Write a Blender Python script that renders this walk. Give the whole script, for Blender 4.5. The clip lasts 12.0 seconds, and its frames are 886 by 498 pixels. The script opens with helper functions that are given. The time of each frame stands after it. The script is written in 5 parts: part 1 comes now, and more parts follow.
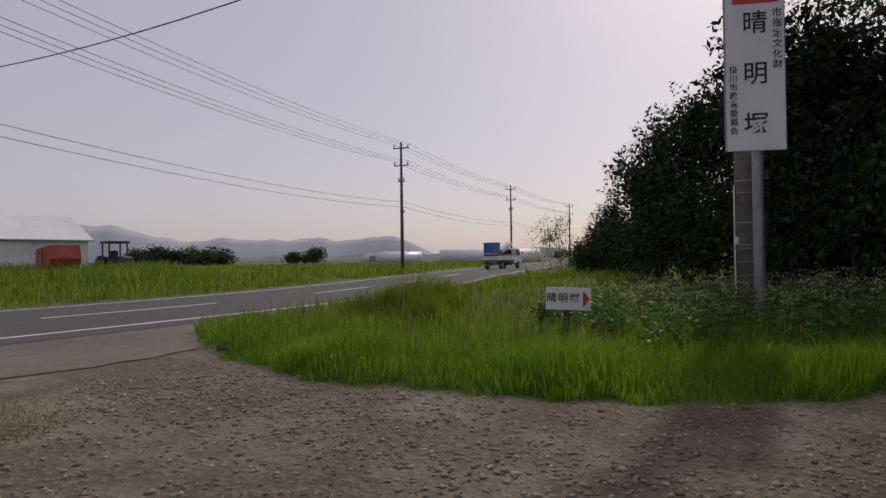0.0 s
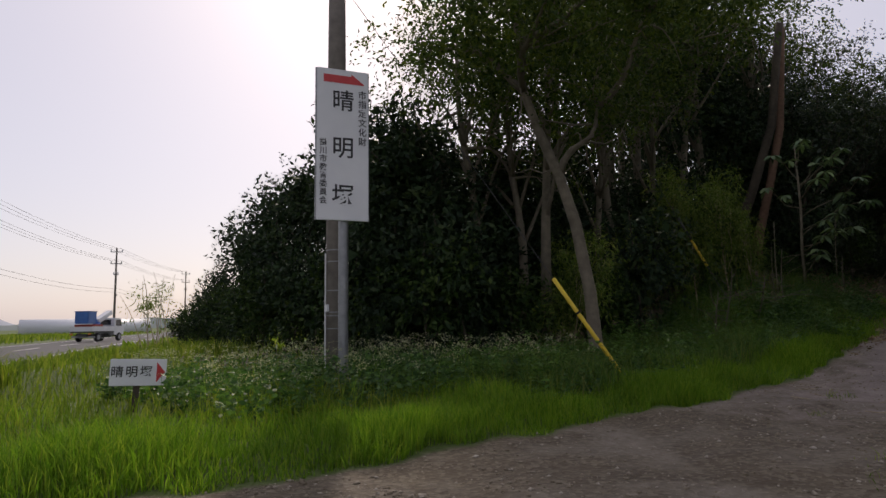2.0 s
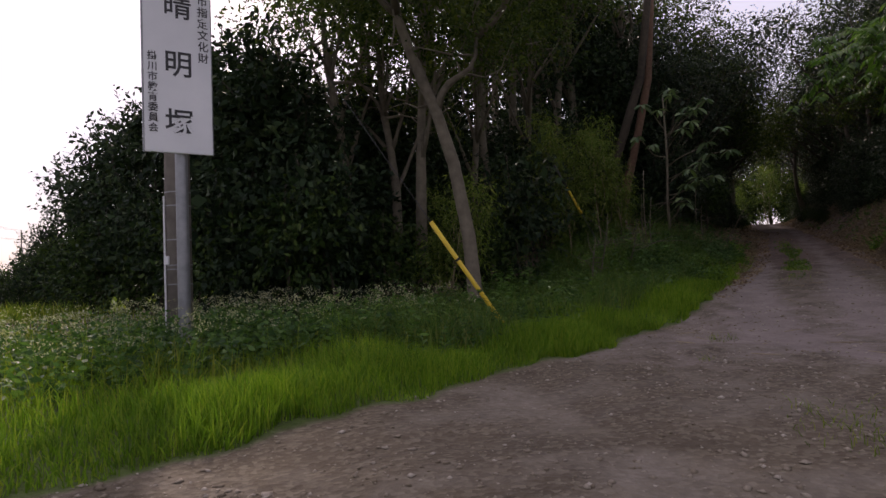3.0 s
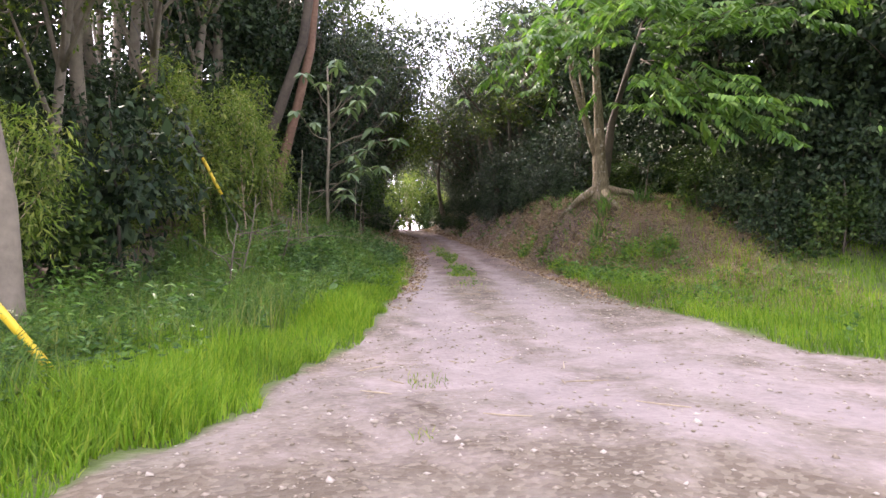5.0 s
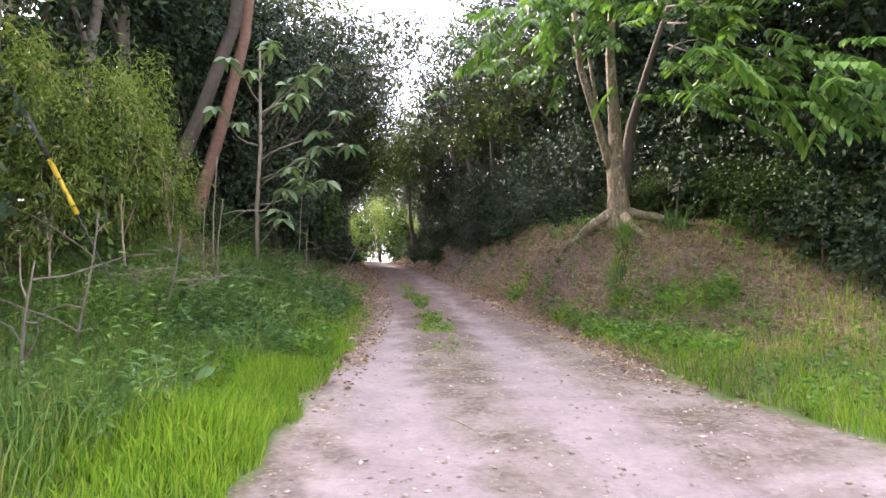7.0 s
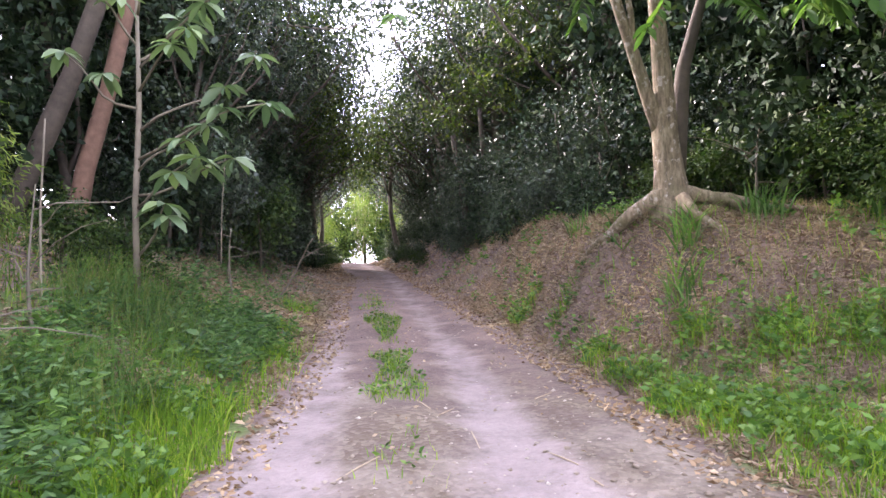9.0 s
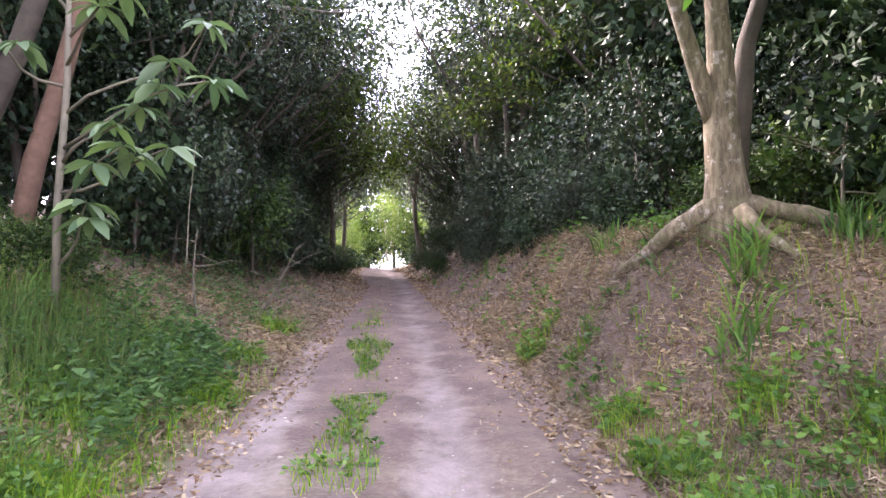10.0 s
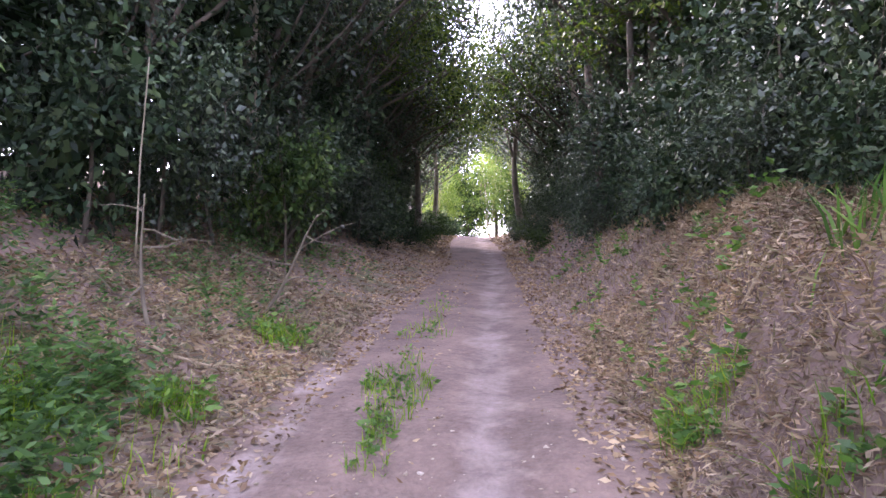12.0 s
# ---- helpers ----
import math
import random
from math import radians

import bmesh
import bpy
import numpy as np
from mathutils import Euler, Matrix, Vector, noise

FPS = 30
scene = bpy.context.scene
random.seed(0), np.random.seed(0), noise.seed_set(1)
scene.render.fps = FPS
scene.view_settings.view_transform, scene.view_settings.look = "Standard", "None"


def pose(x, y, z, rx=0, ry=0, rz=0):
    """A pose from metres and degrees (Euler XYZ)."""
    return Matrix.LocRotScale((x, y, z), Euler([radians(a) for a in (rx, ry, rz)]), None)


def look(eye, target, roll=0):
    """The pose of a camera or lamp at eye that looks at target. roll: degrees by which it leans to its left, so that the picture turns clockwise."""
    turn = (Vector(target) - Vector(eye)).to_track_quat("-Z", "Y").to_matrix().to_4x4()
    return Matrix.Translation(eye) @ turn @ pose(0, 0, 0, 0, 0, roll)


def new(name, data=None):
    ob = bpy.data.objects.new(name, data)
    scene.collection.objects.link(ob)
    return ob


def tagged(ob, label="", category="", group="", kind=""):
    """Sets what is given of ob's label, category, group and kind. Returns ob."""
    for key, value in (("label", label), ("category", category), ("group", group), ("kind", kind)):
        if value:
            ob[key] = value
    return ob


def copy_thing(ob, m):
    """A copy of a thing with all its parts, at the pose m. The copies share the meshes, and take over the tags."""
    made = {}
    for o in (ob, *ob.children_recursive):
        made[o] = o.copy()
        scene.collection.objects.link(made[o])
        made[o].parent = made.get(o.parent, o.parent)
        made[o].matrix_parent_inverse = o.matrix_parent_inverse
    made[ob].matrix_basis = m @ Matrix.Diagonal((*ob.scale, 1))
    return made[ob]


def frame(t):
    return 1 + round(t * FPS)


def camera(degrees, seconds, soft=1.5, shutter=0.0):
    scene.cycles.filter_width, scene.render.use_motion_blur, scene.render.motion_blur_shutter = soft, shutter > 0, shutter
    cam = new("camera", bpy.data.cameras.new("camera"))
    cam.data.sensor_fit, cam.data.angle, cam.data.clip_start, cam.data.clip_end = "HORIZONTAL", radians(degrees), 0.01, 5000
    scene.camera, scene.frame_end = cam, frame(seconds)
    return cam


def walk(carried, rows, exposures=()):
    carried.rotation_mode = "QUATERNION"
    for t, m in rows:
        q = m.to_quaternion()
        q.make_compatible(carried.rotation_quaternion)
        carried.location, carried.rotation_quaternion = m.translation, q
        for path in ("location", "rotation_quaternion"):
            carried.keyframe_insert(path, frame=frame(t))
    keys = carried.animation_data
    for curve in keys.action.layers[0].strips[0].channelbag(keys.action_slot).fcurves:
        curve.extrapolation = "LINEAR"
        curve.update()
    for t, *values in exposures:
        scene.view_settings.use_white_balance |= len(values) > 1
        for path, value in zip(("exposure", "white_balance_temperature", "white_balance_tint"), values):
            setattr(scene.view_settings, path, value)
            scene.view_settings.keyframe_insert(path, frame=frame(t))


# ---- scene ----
cam = camera(69.0, 12.0)
PATH = [
    (0, (2.029, -5.487, 1.261), (0.087, -5.008, 1.287), -0.8),
    (0.5, (1.820, -5.315, 1.257), (-0.006, -4.500, 1.328), -0.9),
    (1, (1.628, -5.003, 1.287), (-0.023, -3.890, 1.473), 0.2),
    (1.5, (1.504, -4.674, 1.289), (0.005, -3.375, 1.548), -0.1),
    (2, (1.772, -4.781, 1.193), (0.407, -3.337, 1.420), -0.9),
    (2.5, (1.546, -4.560, 1.181), (0.284, -3.014, 1.302), -1.5),
    (3, (1.073, -3.875, 1.098), (0.008, -2.184, 1.181), -2.2),
    (3.5, (0.723, -2.923, 1.049), (-0.063, -1.084, 1.112), -2.6),
    (3.7, (0.574, -2.601, 1.063), (-0.073, -0.709, 1.120), -2.3),
    (5.3, (-0.047, 0.025, 1.113), (-0.039, 2.024, 1.171), -0.1),
    (5.5, (-0.045, 0.391, 1.195), (-0.012, 2.390, 1.257), 0.1),
    (6, (-0.013, 1.383, 1.272), (0.035, 3.378, 1.394), 0.2),
    (6.5, (0.017, 2.309, 1.404), (0.062, 4.302, 1.553), 0.2),
    (6.7, (-0.002, 2.703, 1.395), (0.039, 4.697, 1.547), 0.0),
    (8.3, (-0.010, 5.787, 1.658), (-0.009, 7.782, 1.807), -1.7),
    (8.5, (0.084, 6.166, 1.690), (0.102, 8.160, 1.844), -1.8),
    (9, (0.348, 7.056, 1.817), (0.401, 9.051, 1.953), -1.9),
    (9.5, (0.617, 7.883, 1.924), (0.671, 9.878, 2.064), -1.3),
    (10, (0.893, 8.713, 2.072), (0.828, 10.706, 2.221), -0.1),
    (10.5, (1.017, 9.525, 2.169), (0.845, 11.513, 2.308), 1.2),
    (11, (1.090, 10.423, 2.239), (0.798, 12.399, 2.343), 1.6),
    (11.5, (1.044, 11.345, 2.317), (0.680, 13.311, 2.389), 1.5),
    (12, (1.001, 12.253, 2.428), (0.602, 14.213, 2.463), 1.0),
]
walk(cam, [(t, look(eye, target, roll)) for t, eye, target, roll in PATH],
     [(0, -1.15, 6850, 21), (1.5, -0.8, 6850, 18), (2.5, -0.65, 6950, 24), (3.7, 0.35, 6850, 35), (5.3, 2.55, 6800, 28), (6.7, 2.6, 6700, 27), (8.3, 2.85, 6350, 33), (10.5, 3.1, 6250, 33), (12, 3.1, 6000, 39)])


# ---------------------------------------------------------------- light
SUN_YAW, SUN_ELEV = 47.0, 39.0
world = bpy.data.worlds.new("world")
scene.world = world
world.use_nodes = True
wn = world.node_tree.nodes
sky = wn.new("ShaderNodeTexSky")
sky.sky_type = "NISHITA"
sky.sun_disc = False
sky.sun_elevation = radians(SUN_ELEV)
sky.sun_rotation = radians(-SUN_YAW)
sky.dust_density = 2.0
sky.air_density = 1.0
sky.ozone_density = 1.5
# a thin, even veil of high cloud lies over the clear sky
veil = wn.new("ShaderNodeMix")
veil.data_type = "RGBA"
veil.inputs[0].default_value = 0.5
veil.inputs[7].default_value = (9.0, 9.2, 10.2, 1)
world.node_tree.links.new(sky.outputs[0], veil.inputs[6])
wn["Background"].inputs["Strength"].default_value = 0.15
world.node_tree.links.new(veil.outputs[2], wn["Background"].inputs["Color"])

sun = new("sun", bpy.data.lights.new("sun", "SUN"))
sun.data.energy = 3.3
sun.data.angle = radians(2.0)
sun.data.color = (1.0, 0.93, 0.80)
sa, se = radians(SUN_YAW), radians(SUN_ELEV)
sun.matrix_world = look((-math.sin(sa) * math.cos(se) * 60, math.cos(sa) * math.cos(se) * 60, math.sin(se) * 60), (0, 0, 0))

# ---------------------------------------------------------------- materials


def material(name, rough=0.8, metal=0.0):
    m = bpy.data.materials.new(name)
    m.use_nodes = True
    b = m.node_tree.nodes["Principled BSDF"]
    b.inputs["Roughness"].default_value = rough
    b.inputs["Metallic"].default_value = metal
    return m, m.node_tree, b


def node(tree, kind, **inputs):
    n = tree.nodes.new(kind)
    for k, v in inputs.items():
        n.inputs[k].default_value = v
    return n


def ramp(tree, fac, stops):
    r = tree.nodes.new("ShaderNodeValToRGB")
    e = r.color_ramp.elements
    while len(e) < len(stops):
        e.new(0.5)
    for el, (p, c) in zip(e, stops):
        el.position, el.color = p, (*c, 1)
    tree.links.new(fac, r.inputs[0])
    return r.outputs[0]


def noise_tex(tree, scale, detail=4.0, rough=0.6, coord="Object"):
    tc = tree.nodes.new("ShaderNodeTexCoord")
    n = node(tree, "ShaderNodeTexNoise", Scale=scale, Detail=detail, Roughness=rough)
    tree.links.new(tc.outputs[coord], n.inputs["Vector"])
    return n.outputs["Fac"]


def mix(tree, fac, a, b, blend="MIX"):
    n = tree.nodes.new("ShaderNodeMix")
    n.data_type, n.blend_type = "RGBA", blend
    for s, v in ((n.inputs[0], fac), (n.inputs[6], a), (n.inputs[7], b)):
        if isinstance(v, (int, float)):
            s.default_value = v
        elif isinstance(v, tuple):
            s.default_value = (*v, 1)
        else:
            tree.links.new(v, s)
    return n.outputs[2]


def bump(tree, b, height, strength=0.4, dist=0.02):
    n = node(tree, "ShaderNodeBump", Strength=strength, Distance=dist)
    tree.links.new(height, n.inputs["Height"])
    tree.links.new(n.outputs[0], b.inputs["Normal"])


def mottled(name, dark, light, scale=8.0, rough=0.8, metal=0.0, relief=0.3, big=0.6, dist=0.01):
    """A surface whose colour wanders at two scales, with fine relief."""
    m, t, b = material(name, rough, metal)
    f1, f2 = noise_tex(t, scale, 6), noise_tex(t, scale * 0.12, 3)
    c1 = ramp(t, f1, [(0.3, dark), (0.7, light)])
    c2 = ramp(t, f2, [(0.3, tuple(v * (1 - 0.5 * big) for v in dark)), (0.75, light)])
    t.links.new(mix(t, 0.5, c1, c2), b.inputs["Base Color"])
    bump(t, b, f1, relief, dist)
    return m


def leafy(name, tones, glow=0.35, rough=0.45, spec=0.3):
    """Leaves: each one its own tone, partly letting light through."""
    m, t, b = material(name, rough)
    g = t.nodes.new("ShaderNodeNewGeometry")
    step = 1.0 / (len(tones) - 1)
    col = ramp(t, g.outputs["Random Per Island"], [(i * step, c) for i, c in enumerate(tones)])
    big = noise_tex(t, 0.9, 2)
    col = mix(t, 0.55, col, ramp(t, big, [(0.35, (0.45, 0.5, 0.5)), (0.7, (1.25, 1.2, 0.9))]), "MULTIPLY")
    t.links.new(col, b.inputs["Base Color"])
    b.inputs["Specular IOR Level"].default_value = spec
    tr = t.nodes.new("ShaderNodeBsdfTranslucent")
    t.links.new(mix(t, 0.6, col, (0.8, 1.0, 0.25), "MULTIPLY"), tr.inputs["Color"])
    ms = t.nodes.new("ShaderNodeMixShader")
    ms.inputs[0].default_value = glow
    t.links.new(b.outputs[0], ms.inputs[1])
    t.links.new(tr.outputs[0], ms.inputs[2])
    t.links.new(ms.outputs[0], t.nodes["Material Output"].inputs["Surface"])
    return m


def ground_material():
    m, t, b = material("ground", 0.95)
    def attr(n):
        a = t.nodes.new("ShaderNodeAttribute")
        a.attribute_name = n
        return a.outputs["Fac"]
    fine, mid, wide = noise_tex(t, 14, 8, 0.7), noise_tex(t, 2.2, 5), noise_tex(t, 0.35, 4)
    tc = t.nodes.new("ShaderNodeTexCoord")
    vor = node(t, "ShaderNodeTexVoronoi", Scale=26.0)
    t.links.new(tc.outputs["Object"], vor.inputs["Vector"])
    # stony gravel
    stones = ramp(t, vor.outputs["Color"], [(0.1, (0.06, 0.045, 0.028)), (0.55, (0.12, 0.095, 0.061)), (0.9, (0.27, 0.235, 0.172))])
    gravel = mix(t, 0.55, stones, ramp(t, mid, [(0.3, (0.066, 0.049, 0.031)), (0.7, (0.15, 0.117, 0.076))]))
    dusty = noise_tex(t, 0.75, 5, 0.65)
    gravel = mix(t, ramp(t, dusty, [(0.47, (0, 0, 0)), (0.66, (0.75, 0.75, 0.75))]), gravel, ramp(t, fine, [(0.3, (0.17, 0.144, 0.11)), (0.7, (0.30, 0.262, 0.213))]))
    # fine trodden earth of the wheel tracks
    earth = mix(t, 0.5, ramp(t, fine, [(0.3, (0.16, 0.13, 0.113)), (0.7, (0.29, 0.242, 0.215))]),
                ramp(t, mid, [(0.3, (0.15, 0.123, 0.108)), (0.7, (0.30, 0.252, 0.225))]))
    soil = mix(t, 0.5, ramp(t, fine, [(0.3, (0.06, 0.043, 0.034)), (0.7, (0.19, 0.135, 0.105))]),
               ramp(t, mid, [(0.35, (0.075, 0.055, 0.043)), (0.7, (0.23, 0.165, 0.13))]))
    turf = mix(t, 0.5, ramp(t, fine, [(0.3, (0.035, 0.06, 0.012)), (0.7, (0.10, 0.14, 0.03))]),
               ramp(t, wide, [(0.3, (0.05, 0.09, 0.015)), (0.7, (0.13, 0.17, 0.04))]))
    def masked(a, b_, name):
        add = node(t, "ShaderNodeMath")
        add.operation = "MULTIPLY_ADD"
        t.links.new(mid, add.inputs[0])
        add.inputs[1].default_value = 0.7
        t.links.new(attr(name), add.inputs[2])
        sh = ramp(t, add.outputs[0], [(0.72, (0, 0, 0)), (0.98, (1, 1, 1))])
        return mix(t, sh, a, b_)
    col = masked(turf, soil, "soil")
    col = masked(col, gravel, "gravel")
    col = masked(col, earth, "earth")
    t.links.new(col, b.inputs["Base Color"])
    h = mix(t, 0.5, fine, vor.outputs["Distance"])
    bump(t, b, h, 0.7, 0.03)
    return m


M_GROUND = ground_material()
M_ASPHALT = mottled("asphalt", (0.045, 0.045, 0.048), (0.085, 0.083, 0.08), 30, 0.85, relief=0.25)
M_LINE = mottled("road paint", (0.62, 0.62, 0.6), (0.8, 0.8, 0.78), 12, 0.7, relief=0.1)
M_BARK = mottled("grey bark", (0.07, 0.06, 0.042), (0.21, 0.18, 0.13), 7, 0.9, relief=0.8, dist=0.02)
M_PALEBARK = mottled("pale smooth bark", (0.07, 0.058, 0.036), (0.27, 0.235, 0.165), 4, 0.8, relief=0.6, dist=0.015)


def lichen_bark():
    """Smooth olive-brown bark with upright streaks, and crisp pale blotches of lichen."""
    m, t, b = material("lichened bark", 0.85)
    tc = t.nodes.new("ShaderNodeTexCoord")
    mp = t.nodes.new("ShaderNodeMapping")
    mp.inputs["Scale"].default_value = (1, 1, 0.22)
    t.links.new(tc.outputs["Object"], mp.inputs["Vector"])
    streak = node(t, "ShaderNodeTexNoise", Scale=22.0, Detail=6.0, Roughness=0.7)
    t.links.new(mp.outputs[0], streak.inputs["Vector"])
    base = ramp(t, streak.outputs["Fac"], [(0.32, (0.055, 0.042, 0.022)), (0.5, (0.15, 0.118, 0.066)), (0.7, (0.27, 0.22, 0.14))])
    blot = mix(t, 0.4, noise_tex(t, 5.5, 6, 0.62), noise_tex(t, 19, 4, 0.6))
    pale = ramp(t, noise_tex(t, 40, 3), [(0.3, (0.30, 0.26, 0.21)), (0.7, (0.52, 0.47, 0.41))])
    col = mix(t, ramp(t, blot, [(0.55, (0, 0, 0)), (0.60, (0.7, 0.7, 0.7))]), base, pale)
    moss = ramp(t, noise_tex(t, 2.1, 5), [(0.53, (0, 0, 0)), (0.68, (0.6, 0.6, 0.6))])
    col = mix(t, moss, col, (0.075, 0.08, 0.028))
    t.links.new(col, b.inputs["Base Color"])
    bump(t, b, mix(t, 0.5, streak.outputs["Fac"], noise_tex(t, 9, 6)), 0.9, 0.03)
    return m


M_LICHEN = lichen_bark()
M_DARKBARK = mottled("dark bark", (0.035, 0.028, 0.02), (0.10, 0.08, 0.055), 9, 0.9, relief=0.8, dist=0.02)
M_DRYSTEM = mottled("dry stem", (0.22, 0.17, 0.10), (0.46, 0.38, 0.25), 14, 0.85)
M_EVERGREEN = leafy("evergreen leaves", [(0.011, 0.022, 0.013), (0.021, 0.042, 0.022), (0.034, 0.063, 0.030), (0.056, 0.083, 0.034)], 0.12, 0.55, 0.14)
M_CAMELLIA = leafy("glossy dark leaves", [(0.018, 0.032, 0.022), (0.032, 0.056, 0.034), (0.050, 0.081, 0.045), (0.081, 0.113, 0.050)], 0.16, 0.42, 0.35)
M_SHRUB = leafy("shrub leaves", [(0.014, 0.032, 0.012), (0.028, 0.064, 0.016), (0.048, 0.088, 0.020), (0.080, 0.120, 0.028)], 0.2, 0.5, 0.16)
M_OAK = leafy("oak leaves", [(0.025, 0.05, 0.012), (0.05, 0.09, 0.02), (0.09, 0.13, 0.025), (0.13, 0.16, 0.03)], 0.46, 0.5, 0.2)
M_FRESH = leafy("fresh green leaves", [(0.05, 0.12, 0.03), (0.08, 0.18, 0.04), (0.12, 0.24, 0.05), (0.18, 0.30, 0.07)], 0.45, 0.4)
M_BAMBOO = leafy("bamboo leaves", [(0.07, 0.12, 0.02), (0.12, 0.20, 0.03), (0.19, 0.26, 0.06), (0.28, 0.31, 0.09)], 0.45, 0.5, 0.2)
M_BIGLEAF = leafy("broad pale leaves", [(0.10, 0.17, 0.10), (0.15, 0.23, 0.13), (0.20, 0.28, 0.16), (0.22, 0.32, 0.14)], 0.35)
M_GRASS = leafy("grass blades", [(0.09, 0.19, 0.015), (0.15, 0.29, 0.025), (0.22, 0.38, 0.04), (0.34, 0.42, 0.06)], 0.6, 0.5, 0.25)
M_FIELD = leafy("field grass", [(0.09, 0.14, 0.02), (0.15, 0.23, 0.03), (0.22, 0.30, 0.04), (0.34, 0.35, 0.08)], 0.55, 0.6)
M_WEED = leafy("weed leaves", [(0.035, 0.085, 0.03), (0.065, 0.145, 0.045), (0.10, 0.20, 0.06), (0.15, 0.27, 0.08)], 0.45)
M_BANKGRASS = leafy("bank grass", [(0.05, 0.11, 0.025), (0.085, 0.17, 0.035), (0.13, 0.23, 0.05), (0.24, 0.25, 0.09)], 0.45, 0.5, 0.2)
M_LITTER = leafy("fallen leaves", [(0.125, 0.078, 0.045), (0.23, 0.155, 0.095), (0.34, 0.25, 0.165), (0.46, 0.37, 0.265)], 0.1, 0.8, 0.2)
M_STRAW = leafy("dry grass", [(0.132, 0.088, 0.063), (0.240, 0.172, 0.124), (0.372, 0.301, 0.230), (0.195, 0.177, 0.098)], 0.3, 0.8, 0.2)
M_SEED = leafy("seed heads", [(0.34, 0.34, 0.22), (0.48, 0.48, 0.34), (0.6, 0.6, 0.48)], 0.4, 0.8, 0.2)
M_WHITE = mottled("white sign panel", (0.70, 0.72, 0.74), (0.82, 0.83, 0.84), 3, 0.45, relief=0.05)
M_INK = mottled("black lettering", (0.012, 0.012, 0.014), (0.03, 0.03, 0.032), 20, 0.5, relief=0.05)
M_RED = mottled("red paint", (0.50, 0.025, 0.03), (0.62, 0.05, 0.05), 10, 0.5, relief=0.05)
M_STEEL = mottled("galvanised steel", (0.20, 0.21, 0.22), (0.36, 0.37, 0.38), 12, 0.5, 0.6, relief=0.1)
M_CONCRETE = mottled("pole concrete", (0.10, 0.087, 0.075), (0.22, 0.195, 0.17), 6, 0.9, relief=0.25)
M_YELLOW = mottled("yellow plastic", (0.58, 0.40, 0.02), (0.78, 0.56, 0.04), 9, 0.45, relief=0.1)
M_BLACK = mottled("black plastic", (0.015, 0.015, 0.015), (0.04, 0.04, 0.04), 9, 0.5, relief=0.1)
M_WIRE = mottled("cable", (0.04, 0.042, 0.045), (0.08, 0.08, 0.085), 5, 0.6, relief=0.0)
M_BLUE = mottled("blue paint", (0.02, 0.10, 0.36), (0.05, 0.18, 0.50), 3, 0.4, relief=0.05)
M_VANWHITE = mottled("white truck paint", (0.62, 0.64, 0.66), (0.78, 0.79, 0.80), 2, 0.35, relief=0.03)
M_RUBBER = mottled("rubber", (0.015, 0.015, 0.015), (0.035, 0.035, 0.035), 12, 0.8)
M_ORANGE = mottled("orange lamp", (0.55, 0.12, 0.03), (0.7, 0.2, 0.05), 4, 0.4)
M_RUSTRED = mottled("faded red machine paint", (0.28, 0.03, 0.02), (0.45, 0.08, 0.05), 3, 0.6)
M_DARKMETAL = mottled("dark machine metal", (0.03, 0.03, 0.035), (0.09, 0.09, 0.095), 4, 0.5, 0.3)
M_BARN = mottled("pale corrugated sheet", (0.55, 0.56, 0.58), (0.75, 0.75, 0.76), 2, 0.6, relief=0.1)
M_BARNROOF = mottled("white roof sheet", (0.66, 0.67, 0.70), (0.82, 0.82, 0.84), 1, 0.5, relief=0.1)
M_FILM = mottled("greenhouse film", (0.62, 0.64, 0.66), (0.82, 0.83, 0.84), 0.3, 0.35, relief=0.0)
# distance haze is painted into this base colour: pale, bluish, low in contrast
M_HILL = mottled("haze-tinted wooded hill", (0.36, 0.39, 0.44), (0.44, 0.47, 0.51), 0.02, 1.0, relief=0.0)
M_FARTREE = leafy("distant tree leaves", [(0.05, 0.08, 0.045), (0.07, 0.10, 0.05), (0.10, 0.13, 0.06)], 0.2, 0.8, 0.2)
M_GLASS, _t, _b = material("dark window glass", 0.08)
_b.inputs["Base Color"].default_value = (0.02, 0.025, 0.03, 1)

# ---------------------------------------------------------------- builders
RNG = np.random.default_rng(11)


def mesh(name, verts, faces, mat, smooth=False):
    me = bpy.data.meshes.new(name)
    verts = np.asarray(verts, np.float32).reshape(-1, 3)
    if isinstance(faces, np.ndarray):
        n, k = faces.shape
        me.vertices.add(len(verts))
        me.vertices.foreach_set("co", verts.ravel())
        me.loops.add(n * k)
        me.loops.foreach_set("vertex_index", faces.astype(np.int32).ravel())
        me.polygons.add(n)
        me.polygons.foreach_set("loop_start", np.arange(0, n * k, k, dtype=np.int32))
        me.update(calc_edges=True)
    else:
        me.from_pydata(verts.tolist(), [], [list(f) for f in faces])
    if smooth:
        me.polygons.foreach_set("use_smooth", np.ones(len(me.polygons), bool))
    me.materials.append(mat)
    return me


def part(name, shape, mat, parent=None, label="", smooth=False):
    """Links a bmesh, a mesh or a (verts, faces) pair as one mesh object under its thing."""
    if isinstance(shape, bmesh.types.BMesh):
        me = bpy.data.meshes.new(name)
        shape.to_mesh(me)
        shape.free()
        me.materials.append(mat)
        if smooth:
            me.polygons.foreach_set("use_smooth", np.ones(len(me.polygons), bool))
    elif isinstance(shape, tuple):
        me = mesh(name, shape[0], shape[1], mat, smooth)
    else:
        me = shape
    ob = new(name, me)
    ob.parent = parent
    if label:
        ob["label"] = label
    return ob


def thing(name, label, category, m=None, group=""):
    ob = tagged(new(name), label, category, group)
    if m is not None:
        ob.matrix_world = m
    return ob


